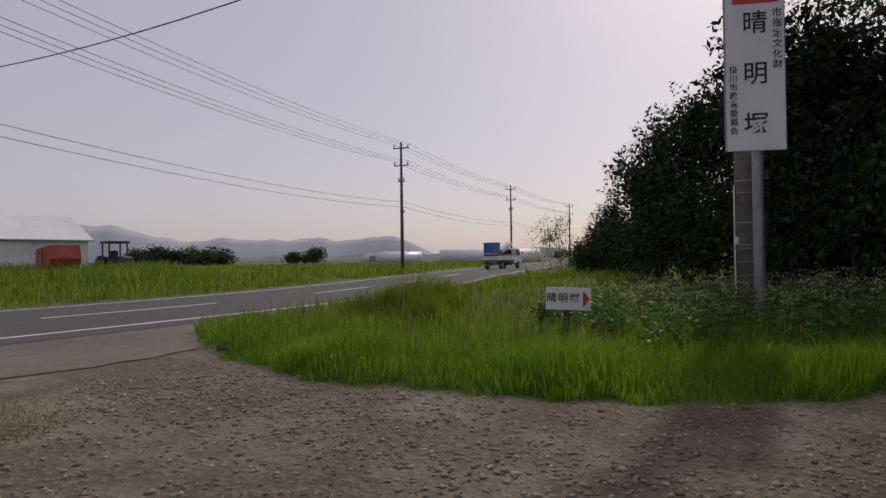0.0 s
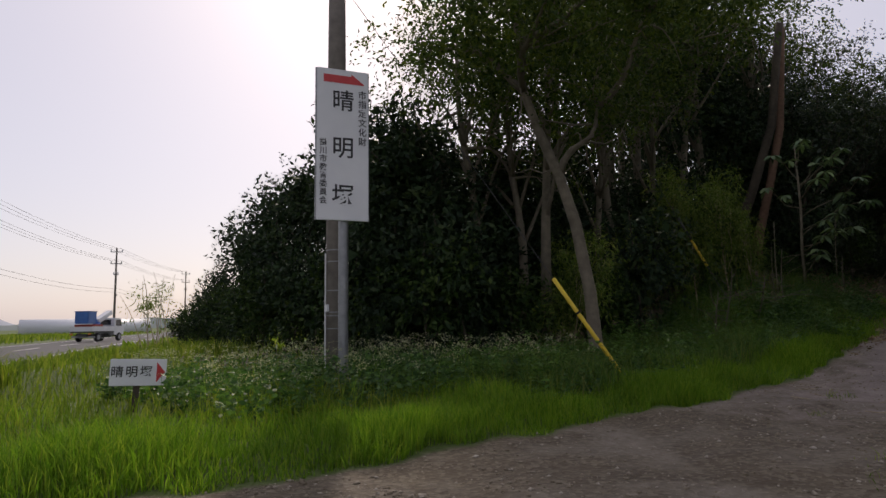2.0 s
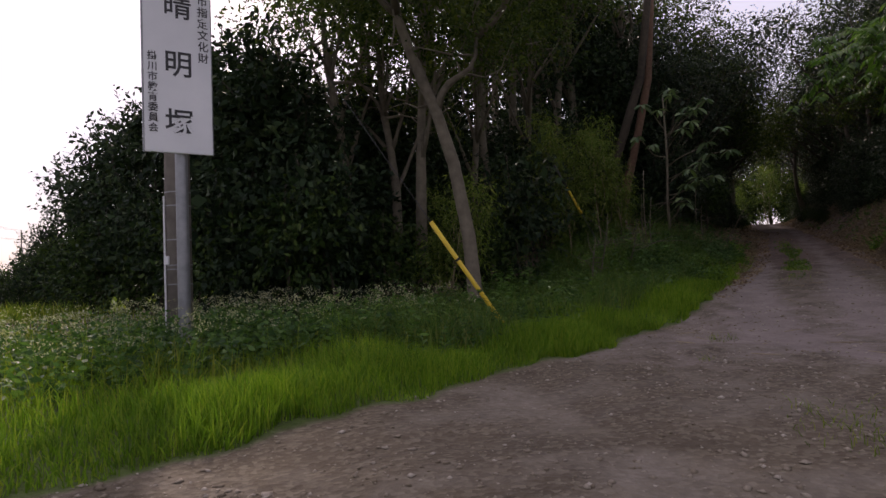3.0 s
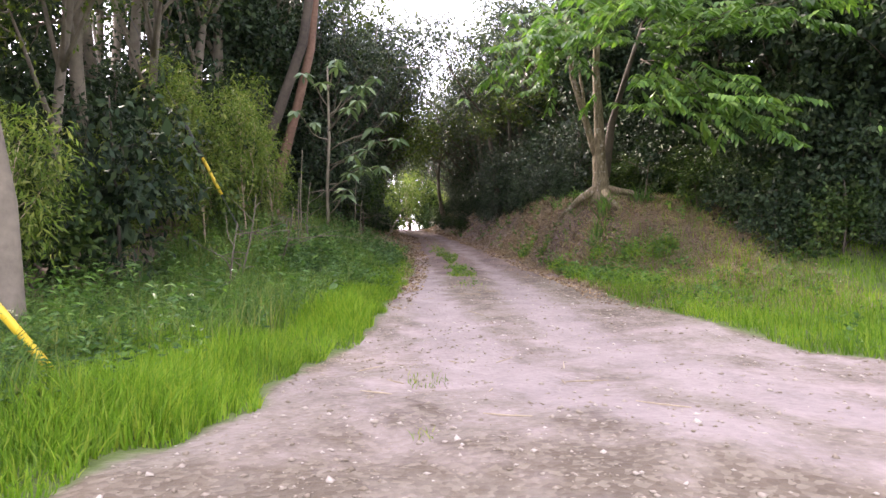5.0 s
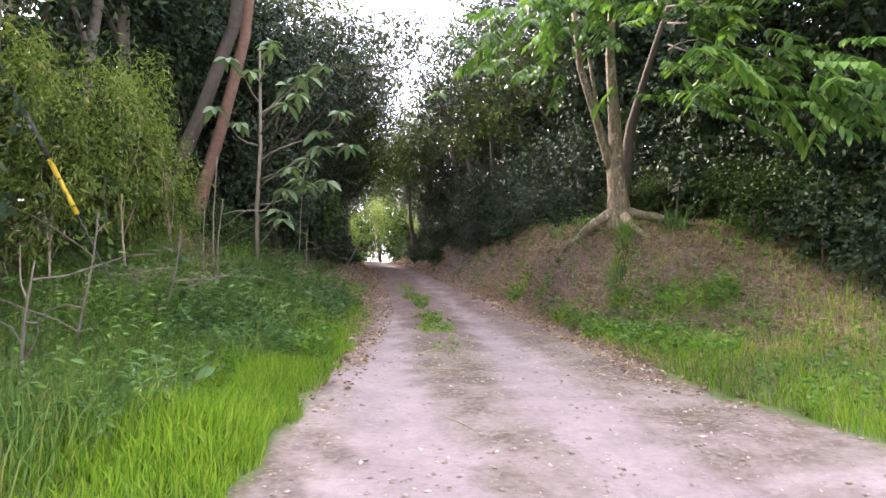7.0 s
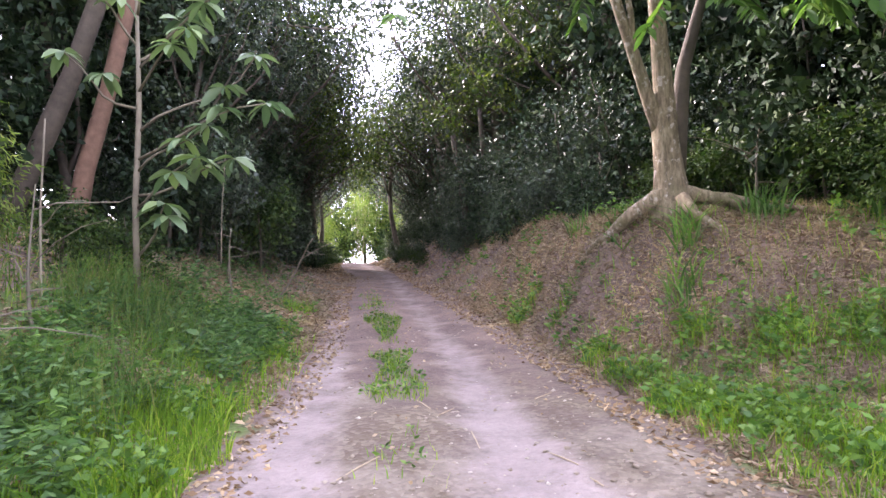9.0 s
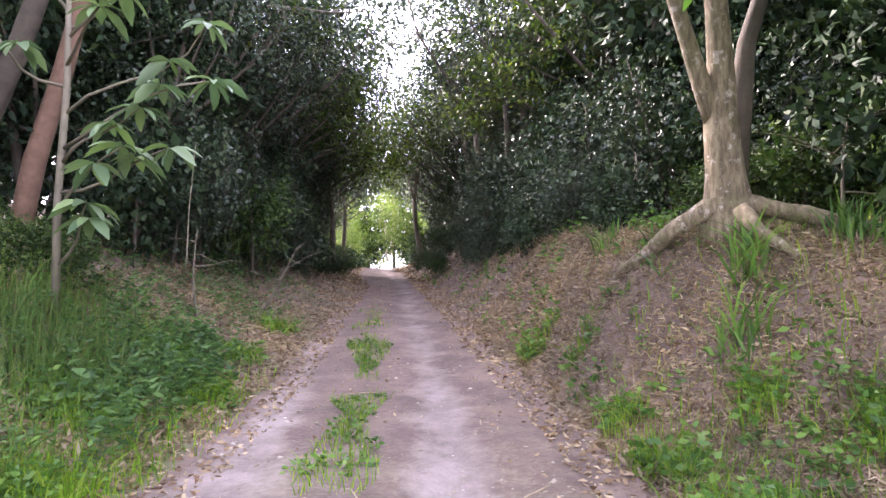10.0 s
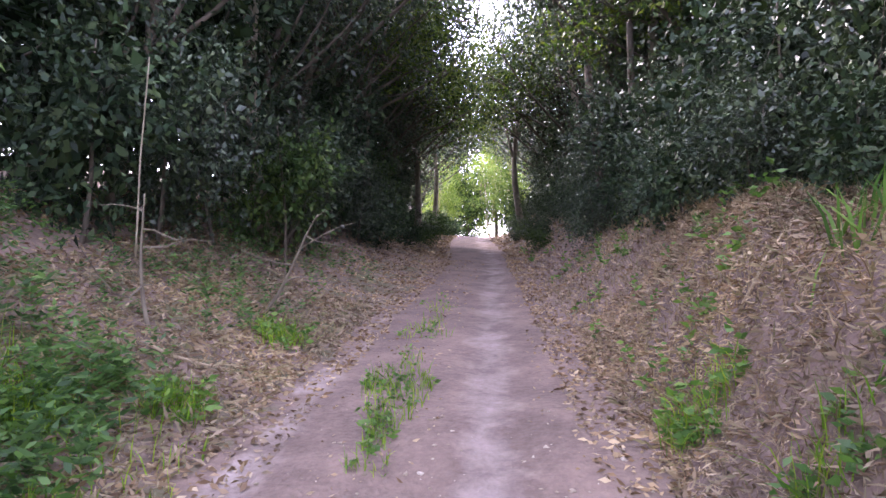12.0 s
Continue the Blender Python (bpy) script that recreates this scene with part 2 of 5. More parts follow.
def box(x0, y0, z0, x1, y1, z1, bevel=0.0):
    bm = bmesh.new()
    bmesh.ops.create_cube(bm, size=1.0)
    for v in bm.verts:
        v.co = ((x0 + x1) / 2 + v.co.x * (x1 - x0), (y0 + y1) / 2 + v.co.y * (y1 - y0), (z0 + z1) / 2 + v.co.z * (z1 - z0))
    if bevel:
        bmesh.ops.bevel(bm, geom=bm.edges[:], offset=bevel, segments=2, affect="EDGES")
    return bm


def prism(profile, x0, x1, bevel=0.0):
    """A profile of (y, z) pairs drawn out along x."""
    bm = bmesh.new()
    a = [bm.verts.new((x0, y, z)) for y, z in profile]
    b = [bm.verts.new((x1, y, z)) for y, z in profile]
    n = len(profile)
    bm.faces.new(a[::-1])
    bm.faces.new(b)
    for i in range(n):
        bm.faces.new((a[i], a[(i + 1) % n], b[(i + 1) % n], b[i]))
    bmesh.ops.recalc_face_normals(bm, faces=bm.faces[:])
    if bevel:
        bmesh.ops.bevel(bm, geom=bm.edges[:], offset=bevel, segments=2, affect="EDGES")
    return bm


def tube(points, radii, sides=8, wobble=0.0, seed=0):
    """Verts and quads of a tapered tube along points, closed at both ends."""
    rng = np.random.default_rng(seed)
    p = np.array(points, float)
    d = np.gradient(p, axis=0)
    d /= np.linalg.norm(d, axis=1)[:, None] + 1e-9
    ref = np.array([0, 0, 1.0]) if abs(d[0, 2]) < 0.8 else np.array([1.0, 0, 0])
    v, f = [], []
    for i, (c, t) in enumerate(zip(p, d)):
        a = np.cross(t, ref)
        a /= np.linalg.norm(a) + 1e-9
        b = np.cross(t, a)
        for k in range(sides):
            w = 2 * math.pi * k / sides
            r = radii[i] * (1 + wobble * rng.uniform(-1, 1))
            v.append(c + r * (math.cos(w) * a + math.sin(w) * b))
    for i in range(len(p) - 1):
        for k in range(sides):
            k2 = (k + 1) % sides
            f.append((i * sides + k, i * sides + k2, (i + 1) * sides + k2, (i + 1) * sides + k))
    n = len(v)
    v += [p[0], p[-1]]
    for k in range(sides):
        f.append((n, (k + 1) % sides, k, n))
        f.append((n + 1, n - sides + k, n - sides + (k + 1) % sides, n + 1))
    f = [q if q[0] != q[3] else q[:3] for q in f]
    return v, f


def joined(*shapes):
    v, f = [], []
    for sv, sf in shapes:
        o = len(v)
        v += list(sv)
        f += [tuple(i + o for i in q) for q in sf]
    return v, f


def curve_pts(p0, p1, n=6, bend=0.15, seed=0):
    rng = np.random.default_rng(seed)
    p0, p1 = np.array(p0, float), np.array(p1, float)
    l = np.linalg.norm(p1 - p0)
    off = rng.normal(0, 1, 3) * bend * l
    off2 = rng.normal(0, 1, 3) * bend * 0.5 * l
    out = []
    for s in np.linspace(0, 1, n):
        out.append(p0 + (p1 - p0) * s + off * math.sin(math.pi * s) * 0.5 + off2 * math.sin(2 * math.pi * s) * 0.4)
    return np.array(out)


def leaf_quads(pos, way, size, ratio=0.45, fold=0.25, rng=RNG):
    """One folded four-cornered leaf at each place, pointing along way."""
    n = len(pos)
    way = way / (np.linalg.norm(way, axis=1)[:, None] + 1e-9)
    r = rng.normal(0, 1, (n, 3))
    side = np.cross(way, r)
    side /= np.linalg.norm(side, axis=1)[:, None] + 1e-9
    up = np.cross(side, way)
    s = size[:, None]
    mid = pos + way * s * 0.45
    v = np.stack([pos, mid + side * s * ratio * 0.5 + up * s * fold * 0.4, pos + way * s + up * s * -0.08, mid - side * s * ratio * 0.5 + up * s * fold * 0.4], 1)
    return v.reshape(-1, 3), np.arange(4 * n).reshape(n, 4)


def broad_leaves(pos, way, size, ratio=0.4, droop=0.25, rng=RNG):
    """Rounded leaves with a keeled midrib that bend down towards the tip."""
    n = len(pos)
    way = way / (np.linalg.norm(way, axis=1)[:, None] + 1e-9)
    side = np.cross(way, np.array([0, 0, 1.0]) + rng.normal(0, 0.35, (n, 3)))
    side /= np.linalg.norm(side, axis=1)[:, None] + 1e-9
    up = np.cross(side, way)
    s = size[:, None]
    rows = []
    for t, w in ((0.0, 0.06), (0.22, 0.55), (0.5, 1.0), (0.78, 0.8), (1.0, 0.08)):
        mid = pos + way * s * t - np.array([0, 0, 1.0]) * s * droop * t * t
        o, lift = side * s * ratio * 0.5 * w, up * s * 0.07 * w
        rows += [mid - o + lift, mid, mid + o + lift]
    v = np.stack(rows, 1).reshape(-1, 3)
    q = np.array([(r * 3 + c, r * 3 + c + 1, r * 3 + c + 4, r * 3 + c + 3) for r in range(4) for c in range(2)])
    return v, (np.arange(n)[:, None, None] * 15 + q[None]).reshape(-1, 4)


def sprays(blobs, twigs, per, size, spread, rng, shell=0.45, droop=0.2, ratio=0.45):
    """Leaves in sprays, on twigs spread through ellipsoids (x, y, z, rx, ry, rz), thick towards their skins."""
    blobs = np.array(blobs, float)
    w = blobs[:, 3] * blobs[:, 4] * blobs[:, 5]
    pick = rng.choice(len(blobs), twigs, p=w / w.sum())
    u = rng.normal(0, 1, (twigs, 3))
    u /= np.linalg.norm(u, axis=1)[:, None]
    rad = rng.uniform(shell, 1.0, twigs)[:, None] * rng.uniform(0.85, 1.12, twigs)[:, None]
    c = blobs[pick, :3] + u * rad * blobs[pick, 3:]
    out = u + rng.normal(0, 0.5, (twigs, 3)) + np.array([0, 0, -droop])
    out /= np.linalg.norm(out, axis=1)[:, None]
    along = rng.uniform(-1, 1, (twigs, per, 1)) * spread
    pos = c[:, None] + out[:, None] * along + rng.normal(0, spread * 0.28, (twigs, per, 3))
    way = out[:, None] * 0.7 + rng.normal(0, 0.7, (twigs, per, 3)) + np.array([0, 0, -droop])
    sz = size * rng.uniform(0.6, 1.3, (twigs * per))
    return leaf_quads(pos.reshape(-1, 3), way.reshape(-1, 3), sz, ratio, 0.25, rng)


def make_tree(name, label, category, height, trunk_r, blobs, twigs, per, size, spread, leafmat, barkmat, seed, limbs=7, lean=(0, 0), base_branch=0.35, shell=0.45, droop=0.2, ratio=0.45, core=0):
    """A tree at the origin: tapered trunk with limbs, and a crown of leaves."""
    rng = np.random.default_rng(seed)
    ob = thing(name, label, category)
    top = np.array([lean[0], lean[1], height * 0.85])
    pts = curve_pts((0, 0, -0.25), top, 9, 0.05, seed)
    rad = trunk_r * np.linspace(1.0, 0.25, 9)
    rad[0] *= 1.35
    shapes = [tube(pts, rad, 8, 0.05, seed)]
    for i in range(limbs):
        s = rng.uniform(base_branch, 0.95)
        k = min(int(s * 8), 7)
        b = blobs[i % len(blobs)]
        tip = np.array(b[:3]) + rng.normal(0, 0.35, 3) * np.array(b[3:])
        lp = curve_pts(pts[k], tip, 6, 0.12, seed * 31 + i)
        shapes.append(tube(lp, rad[k] * np.linspace(0.6, 0.12, 6), 5, 0.05, i))
        for j in range(2):
            q = lp[3 + j]
            shapes.append(tube(curve_pts(q, q + rng.normal(0, 0.5, 3) * (np.array(b[3:]) * 0.7), 4, 0.15, i * 7 + j), rad[k] * np.linspace(0.25, 0.06, 4), 4))
    part("trunk", joined(*shapes), barkmat, ob, smooth=True)
    v, f = sprays(blobs, twigs, per, size, spread, rng, shell, droop, ratio)
    if core:
        # oversized inner leaves, added to block light through the crown and darken its inside
        inner = np.array(blobs, float) * np.array([1, 1, 1, 0.55, 0.55, 0.55])
        cv, cf = sprays(inner, core, 5, size * 1.5, spread, rng, 0.05, droop, 0.7)
        v, f = np.concatenate([v, cv]), np.concatenate([f, cf + len(v)])
    part("crown", (v, f), leafmat, ob)
    return ob


def at_ground(x, y, dz=0.0, turn=0.0, scale=1.0, tall=1.0, tilt=(0, 0)):
    m = pose(x, y, land(x, y) + dz, tilt[0], tilt[1], turn)
    return m @ Matrix.Diagonal((scale, scale, scale * tall, 1))


# ---------------------------------------------------------------- the lie of the land
RISE_Y = [-300, -2, 6, 9, 12, 15.5, 17, 25, 39, 60, 400]
RISE_Z = [0, 0, 0.22, 0.55, 0.85, 1.13, 1.35, 2.15, 3.45, 3.7, 3.7]
LEFT_EDGE = [(-4.4, 45), (-4.2, 41), (-3.6, 35), (-2.1, 27), (-1.4, 19), (-1.1, 16.2), (-1.0, 12), (-1.07, 7.5), (-1.37, 5.5), (-1.5, 3.5), (-1.9, 1.6),
             (-2.3, -0.6), (-2.65, -2.2), (-3.5, -3.8), (-4.56, -5.0), (-6.4, -6.1), (-9.1, -6.9)]
RIGHT_EDGE = [(9.5, 1.8), (5.5, 4.0), (3.85, 5.7), (3.15, 7.05), (2.27, 9.8), (2.0, 12.5), (1.8, 14.3), (1.2, 18), (0.8, 20.8), (-0.35, 28.5), (-1.9, 36.6), (-2.2, 41), (-2.2, 45)]
TRACK = LEFT_EDGE + [(-6.2, -10.5), (-1.0, -16.5), (14, -15), (16, -2)] + RIGHT_EDGE + [(9, 46.5), (9, 50), (-15, 50), (-15, 46.5)]
ROAD = [(6, -33), (-4, -21.5), (-13.2, -11.6), (-19, -6.2), (-28, -0.6), (-40, 5.0), (-56, 14), (-90, 33), (-170, 78)]
LE = sorted((y, x) for x, y in LEFT_EDGE)
RE = sorted((y, x) for x, y in RIGHT_EDGE)


def smooth(v):
    v = np.clip(v, 0, 1)
    return v * v * (3 - 2 * v)


def ragged(x, y):
    """How far the turf creeps over the gravel's edge, in metres."""
    return 0.05 * np.sin(x * 2.9 + y * 1.7) + 0.05 * np.sin(y * 4.3 - x * 2.2 + 1) + 0.06 * np.sin(x * 7.1 + y * 6.3)


def left_x(y):
    return np.interp(y, [p[0] for p in LE], [p[1] for p in LE])


def right_x(y):
    return np.interp(y, [p[0] for p in RE], [p[1] for p in RE])


def inside(poly, x, y):
    x, y = np.asarray(x, float), np.asarray(y, float)
    c = np.zeros(x.shape, bool)
    for (x0, y0), (x1, y1) in zip(poly, poly[1:] + poly[:1]):
        if y0 == y1:
            continue
        c ^= ((y0 > y) != (y1 > y)) & (x < (x1 - x0) * (y - y0) / (y1 - y0) + x0)
    return c


def edge_distance(x, y, line=TRACK, closed=True):
    x, y = np.asarray(x, float), np.asarray(y, float)
    d = np.full(x.shape, 1e9)
    for (x0, y0), (x1, y1) in zip(line, line[1:] + (line[:1] if closed else [])):
        vx, vy = x1 - x0, y1 - y0
        s = np.clip(((x - x0) * vx + (y - y0) * vy) / (vx * vx + vy * vy + 1e-9), 0, 1)
        d = np.minimum(d, np.hypot(x - x0 - s * vx, y - y0 - s * vy))
    return d


def heights(x, y):
    x, y = np.asarray(x, float), np.asarray(y, float)
    z = np.interp(y, RISE_Y, RISE_Z)
    far = smooth((-x - 9) / 9)
    z = z * (1 - far)
    dl, dr = left_x(y) - x, x - right_x(y)
    z = z + 1.65 * smooth((y - 8.5) / 6.5) * smooth((dl - 0.15) / 4.2) * (1 - smooth((-x - 9) / 9)) * (1 - smooth((y - 42) / 6))
    off = np.interp(y, [3, 6, 9, 12, 14], [7.0, 4.6, 2.0, 0.3, 0.05])
    z = z + np.interp(y, [5, 9, 11.5, 13.2, 14.5, 18, 25], [0.1, 0.45, 0.8, 1.4, 1.62, 1.55, 1.2]) * smooth((dr - off) / np.interp(y, [6, 9, 12, 13.5, 15, 18, 24], [4.5, 4.2, 3.6, 2.4, 1.15, 1.3, 1.9])) * (1 - smooth((y - 42) / 6))
    # the wooded ground climbs on behind both banks
    z = z + 2.6 * smooth((dr - 4) / 7) * smooth((y + 0.7 * (x - 4) - 11.5) / 4) * (1 - smooth((y - 42) / 6)) * (1 - smooth((x - 40) / 30))
    z = z + 2.4 * smooth((dl - 5) / 8) * smooth((y - 6) / 5) * (1 - far) * (1 - smooth((y - 42) / 6))
    z = z + 0.10 * smooth(dl / 0.6) * (y > -8) * (y < 8) * (x > -9)
    # the meadow swells between the track's mouth and the road
    z = z + 0.42 * smooth((edge_distance(x, y, ROAD, False) - 4.6) / 4) * smooth((-x - 8.5) / 5) * smooth((x + 46) / 8) * smooth((10 - y) / 4) * smooth((y + 6.5) / 4)
    # wheel ruts and small unevenness
    lane = (y > 6) & (y < 40)
    mid = 0.5 * (left_x(y) + right_x(y)) - 0.42
    z = z - np.where(lane, 0.035 * (np.exp(-((x - mid - 0.75) / 0.3) ** 2) + np.exp(-((x - mid + 0.75) / 0.3) ** 2)) * smooth((y - 6) / 6), 0)
    near = smooth((x + 5) / 2) * np.exp(-((x + 1) / 25) ** 2 - ((y - 10) / 40) ** 2)
    z = z + near * 0.03 * (np.sin(x * 2.1 + y * 0.7) * np.sin(y * 1.7 - x * 0.6) + 0.6 * np.sin(x * 5.3 + 1) * np.sin(y * 4.7))
    return z


def land(x, y):
    return float(heights(x, y))


def spread(a, b, step, out_a, out_b, grow=1.35):
    mid = list(np.arange(a, b, step))
    lo, hi, s = [], [], step
    p = a
    while p > out_a:
        s *= grow
        p -= s
        lo.append(p)
    s, p = step, mid[-1]
    while p < out_b:
        s *= grow
        p += s
        hi.append(p)
    return np.array(lo[::-1] + mid + hi)


def ground_sheet():
    xs, ys = spread(-11, 9, 0.2, -2500, 2500), spread(-11, 49, 0.2, -2500, 2500)
    gx, gy = np.meshgrid(xs, ys)
    x, y = gx.ravel(), gy.ravel()
    v = np.stack([x, y, heights(x, y)], 1)
    nx, ny = len(xs), len(ys)
    i = np.arange(nx * ny).reshape(ny, nx)
    f = np.stack([i[:-1, :-1], i[:-1, 1:], i[1:, 1:], i[1:, :-1]], -1).reshape(-1, 4)
    me = mesh("ground", v, f, M_GROUND, True)
    d = edge_distance(x, y)
    ins = inside(TRACK, x, y)
    sd = np.where(ins, d, -d) - 0.8 * ragged(x, y)
    gravel = smooth((sd + 0.25) / 0.5) * 0.95
    lane = (y > 4)
    mid = 0.5 * (left_x(y) + right_x(y)) - 0.42
    ruts = np.exp(-((x - mid - 0.75) / 0.36) ** 2) + np.exp(-((x - mid + 0.75) / 0.36) ** 2)
    earth = np.where(ins, smooth((y + 0.5) / 5) * np.clip(np.interp(y, [2, 6, 9, 13, 17], [0.52, 0.5, 0.4, 0.14, 0.06]) + ruts * np.interp(y, [6, 12, 17], [0.3, 0.52, 0.46]), 0, 1), 0) * (y < 60)
    gravel = gravel * np.where(y < 46, np.interp(y, [8, 12, 16, 19], [1, 0.6, 0.22, 0.12]), 1)
    bank = ((left_x(y) - x > 0) & (left_x(y) - x < 14) | (x - right_x(y) > 0) & (x - right_x(y) < 16)) & (y > 6) & (y < 48)
    wood = (x < -4) & (x > -24) & (y > 2.0) & (y < 45)
    soil = np.where(ins & (y > 9) & (y < 45), 0.8, np.where(wood, 0.9, np.where(bank, np.where(x < 0, 0.1 + 0.5 * smooth((y - 10) / 6), 0.3 + 0.6 * smooth((y - 9) / 5)), 0.0)))
    for n, a in (("gravel", gravel), ("earth", earth), ("soil", soil)):
        at = me.attributes.new(n, "FLOAT", "POINT")
        at.data.foreach_set("value", a.astype(np.float32))
    return tagged(new("ground", me), "gravel track, grass verges and leaf-strewn banks", "ground", kind="structure")


ground_sheet()

# ---------------------------------------------------------------- the asphalt road


def dense(line, step=1.0):
    p = np.array(line, float)
    seg = np.r_[0, np.cumsum(np.linalg.norm(np.diff(p, axis=0), axis=1))]
    s = np.arange(0, seg[-1], step)
    q = np.stack([np.interp(s, seg, p[:, 0]), np.interp(s, seg, p[:, 1])], 1)
    k = np.ones(9) / 9
    qp = np.pad(q, ((4, 4), (0, 0)), mode="edge")
    return np.stack([np.convolve(qp[:, i], k, "valid") for i in range(2)], 1)


def strip(line, a, b, z, keep=None):
    q = dense(line)
    d = np.gradient(q, axis=0)
    d /= np.linalg.norm(d, axis=1)[:, None]
    n = np.stack([d[:, 1], -d[:, 0]], 1)
    va, vb = q + n * a, q + n * b
    v = [(x, y, z) for x, y in va] + [(x, y, z) for x, y in vb]
    m = len(q)
    f = [(i, m + i, m + i + 1, i + 1) for i in range(m - 1) if keep is None or keep(i)]
    return v, f


road = tagged(part("road", strip(ROAD, -4.3, 4.3, 0.018), M_ASPHALT), "two-lane grey asphalt country road", "road", kind="structure")
for nm, a, b, keep in (("edge_line", 3.3, 3.45, None), ("edge_line", -3.45, -3.3, None), ("centre_line", -0.07, 0.07, lambda i: i % 10 < 5)):
    part(nm, strip(ROAD, a, b, 0.024, keep), M_LINE, road, "white painted road line")
apron = [(-5.2, -9.6), (-5.95, -8.5), (-6.1, -8.25), (-6.35, -7.9), (-6.45, -7.7), (-6.8, -7.5), (-7.0, -7.15), (-7.4, -6.98), (-7.75, -6.7), (-9.0, -6.85), (-10.3, -7.05), (-11.8, -6.6), (-13, -8), (-8, -14), (-2.5, -15)]
M_WORN = mottled("worn asphalt", (0.085, 0.075, 0.06), (0.19, 0.165, 0.13), 3, 0.9, relief=0.3)
bm = bmesh.new()
bm.faces.new([bm.verts.new((x, y, 0.012)) for x, y in apron])
part("asphalt_mouth", bm, M_WORN, road, "worn asphalt at the mouth of the track")

# ---------------------------------------------------------------- signs and poles


def lettering(text, size, x, z, y, parent, mat=M_INK, name="lettering", squash=1.0):
    cu = bpy.data.curves.new(name, "FONT")
    cu.body, cu.size, cu.align_x, cu.align_y = text, size, "CENTER", "CENTER"
    cu.extrude, cu.offset = 0.001, size * 0.012
    cu.materials.append(mat)
    ob = new(name, cu)
    ob.parent = parent
    ob.matrix_local = pose(x, y, z, 90, 0, 0) @ Matrix.Diagonal((squash, 1, 1, 1))
    return ob


def big_sign():
    # its width runs along local x, its face looks along local -y
    ob = thing("guide_sign", "tall white guide sign with black lettering on a steel post", "sign", pose(-5.82, 1.08, -0.39, 0, 0, 66) @ Matrix.Diagonal((1.27, 1.2, 1.275, 1)))
    part("panel", box(-0.31, -0.03, 2.44, 0.31, 0.0, 4.26, 0.006), M_WHITE, ob, "white sheet-metal panel")
    part("panel_rim", joined(*[tube([(a, 0.005, 2.44), (a, 0.005, 4.26)], [0.012] * 2, 6) for a in (-0.315, 0.315)]), M_STEEL, ob)
    part("post", tube([(0.03, 0.075, z) for z in (-0.3, 1.0, 2.5, 4.2)], [0.06] * 4, 16), M_STEEL, ob, "grey galvanised post", True)
    for z in (2.8, 3.9):
        part("clamp", box(-0.08, 0.0, z - 0.03, 0.14, 0.145, z + 0.03, 0.005), M_STEEL, ob)
    bm = bmesh.new()
    arrow = [(-0.235, 4.185), (0.10, 4.185), (0.10, 4.215), (0.26, 4.10), (0.25, 4.09), (-0.235, 4.09)]
    bm.faces.new([bm.verts.new((x, -0.033, z)) for x, z in arrow])
    part("arrow", bm, M_RED, ob, "red arrow")
    for ch, z in zip("晴明塚", (3.86, 3.29, 2.72)):
        lettering(ch, 0.27, 0.0, z, -0.033, ob)
    for i, ch in enumerate("市指定文化財"):
        lettering(ch, 0.105, 0.235, 3.965 - i * 0.115, -0.033, ob)
    for i, ch in enumerate("掛川市教育委員会"):
        lettering(ch, 0.092, -0.235, 3.35 - i * 0.098, -0.033, ob)
    return ob


def small_sign():
    ob = thing("direction_board", "small white direction board with red triangle in the grass", "sign", pose(-6.9, -1.4, land(-6.9, -1.4) - 0.42, 0, 2, 66) @ Matrix.Diagonal((1.3, 1, 1.3, 1)))
    part("board", box(-0.255, -0.012, 0.58, 0.255, 0.012, 0.84, 0.004), M_WHITE, ob)
    part("stake", box(-0.04, 0.012, -0.2, 0.02, 0.04, 0.8, 0.004), M_DARKBARK, ob, "weathered wooden stake")
    for ch, x in zip("晴明塚", (-0.19, -0.06, 0.07)):
        lettering(ch, 0.115, x, 0.71, -0.015, ob)
    bm = bmesh.new()
    bm.faces.new([bm.verts.new((x, -0.015, z)) for x, z in ((0.165, 0.81), (0.243, 0.71), (0.165, 0.61))])
    part("triangle", bm, M_RED, ob, "red triangle")
    return ob


big_sign()
small_sign()


def near_pole():
    x, y = -7.28, 2.08
    ob = thing("utility_pole", "grey concrete utility pole with climbing bands beside the sign", "utility pole", pose(x, y, land(x, y)))
    part("shaft", tube([(0, 0, z) for z in (-0.3, 2, 5, 9.5)], [0.19, 0.18, 0.165, 0.13], 20), M_CONCRETE, ob, smooth=True)
    for z in (0.9, 1.12, 1.18, 1.55, 2.05, 2.25):
        part("band", tube([(0, 0, z), (0, 0, z + 0.018)], [0.193 - z * 0.005] * 2, 20), M_STEEL, ob)
    part("cable_guard", tube([(-0.05, -0.195, z) for z in (0.2, 1.4, 2.2)], [0.014] * 3, 8), M_VANWHITE, ob, "thin pale conduit")
    part("label_plate", box(-0.06, -0.21, 1.2, 0.04, -0.18, 1.32, 0.004), M_VANWHITE, ob)
    for z in (8.4, 9.2):
        part("cross_arm", box(-0.9, -0.05, z, 0.9, 0.05, z + 0.09, 0.01), M_STEEL, ob)
        for a in (-0.8, 0.0, 0.8):
            part("insulator", tube([(a, 0, z + 0.09), (a, 0, z + 0.2), (a, 0, z + 0.26)], [0.03, 0.06, 0.02], 10), M_VANWHITE, ob)
    return ob


near_pole()


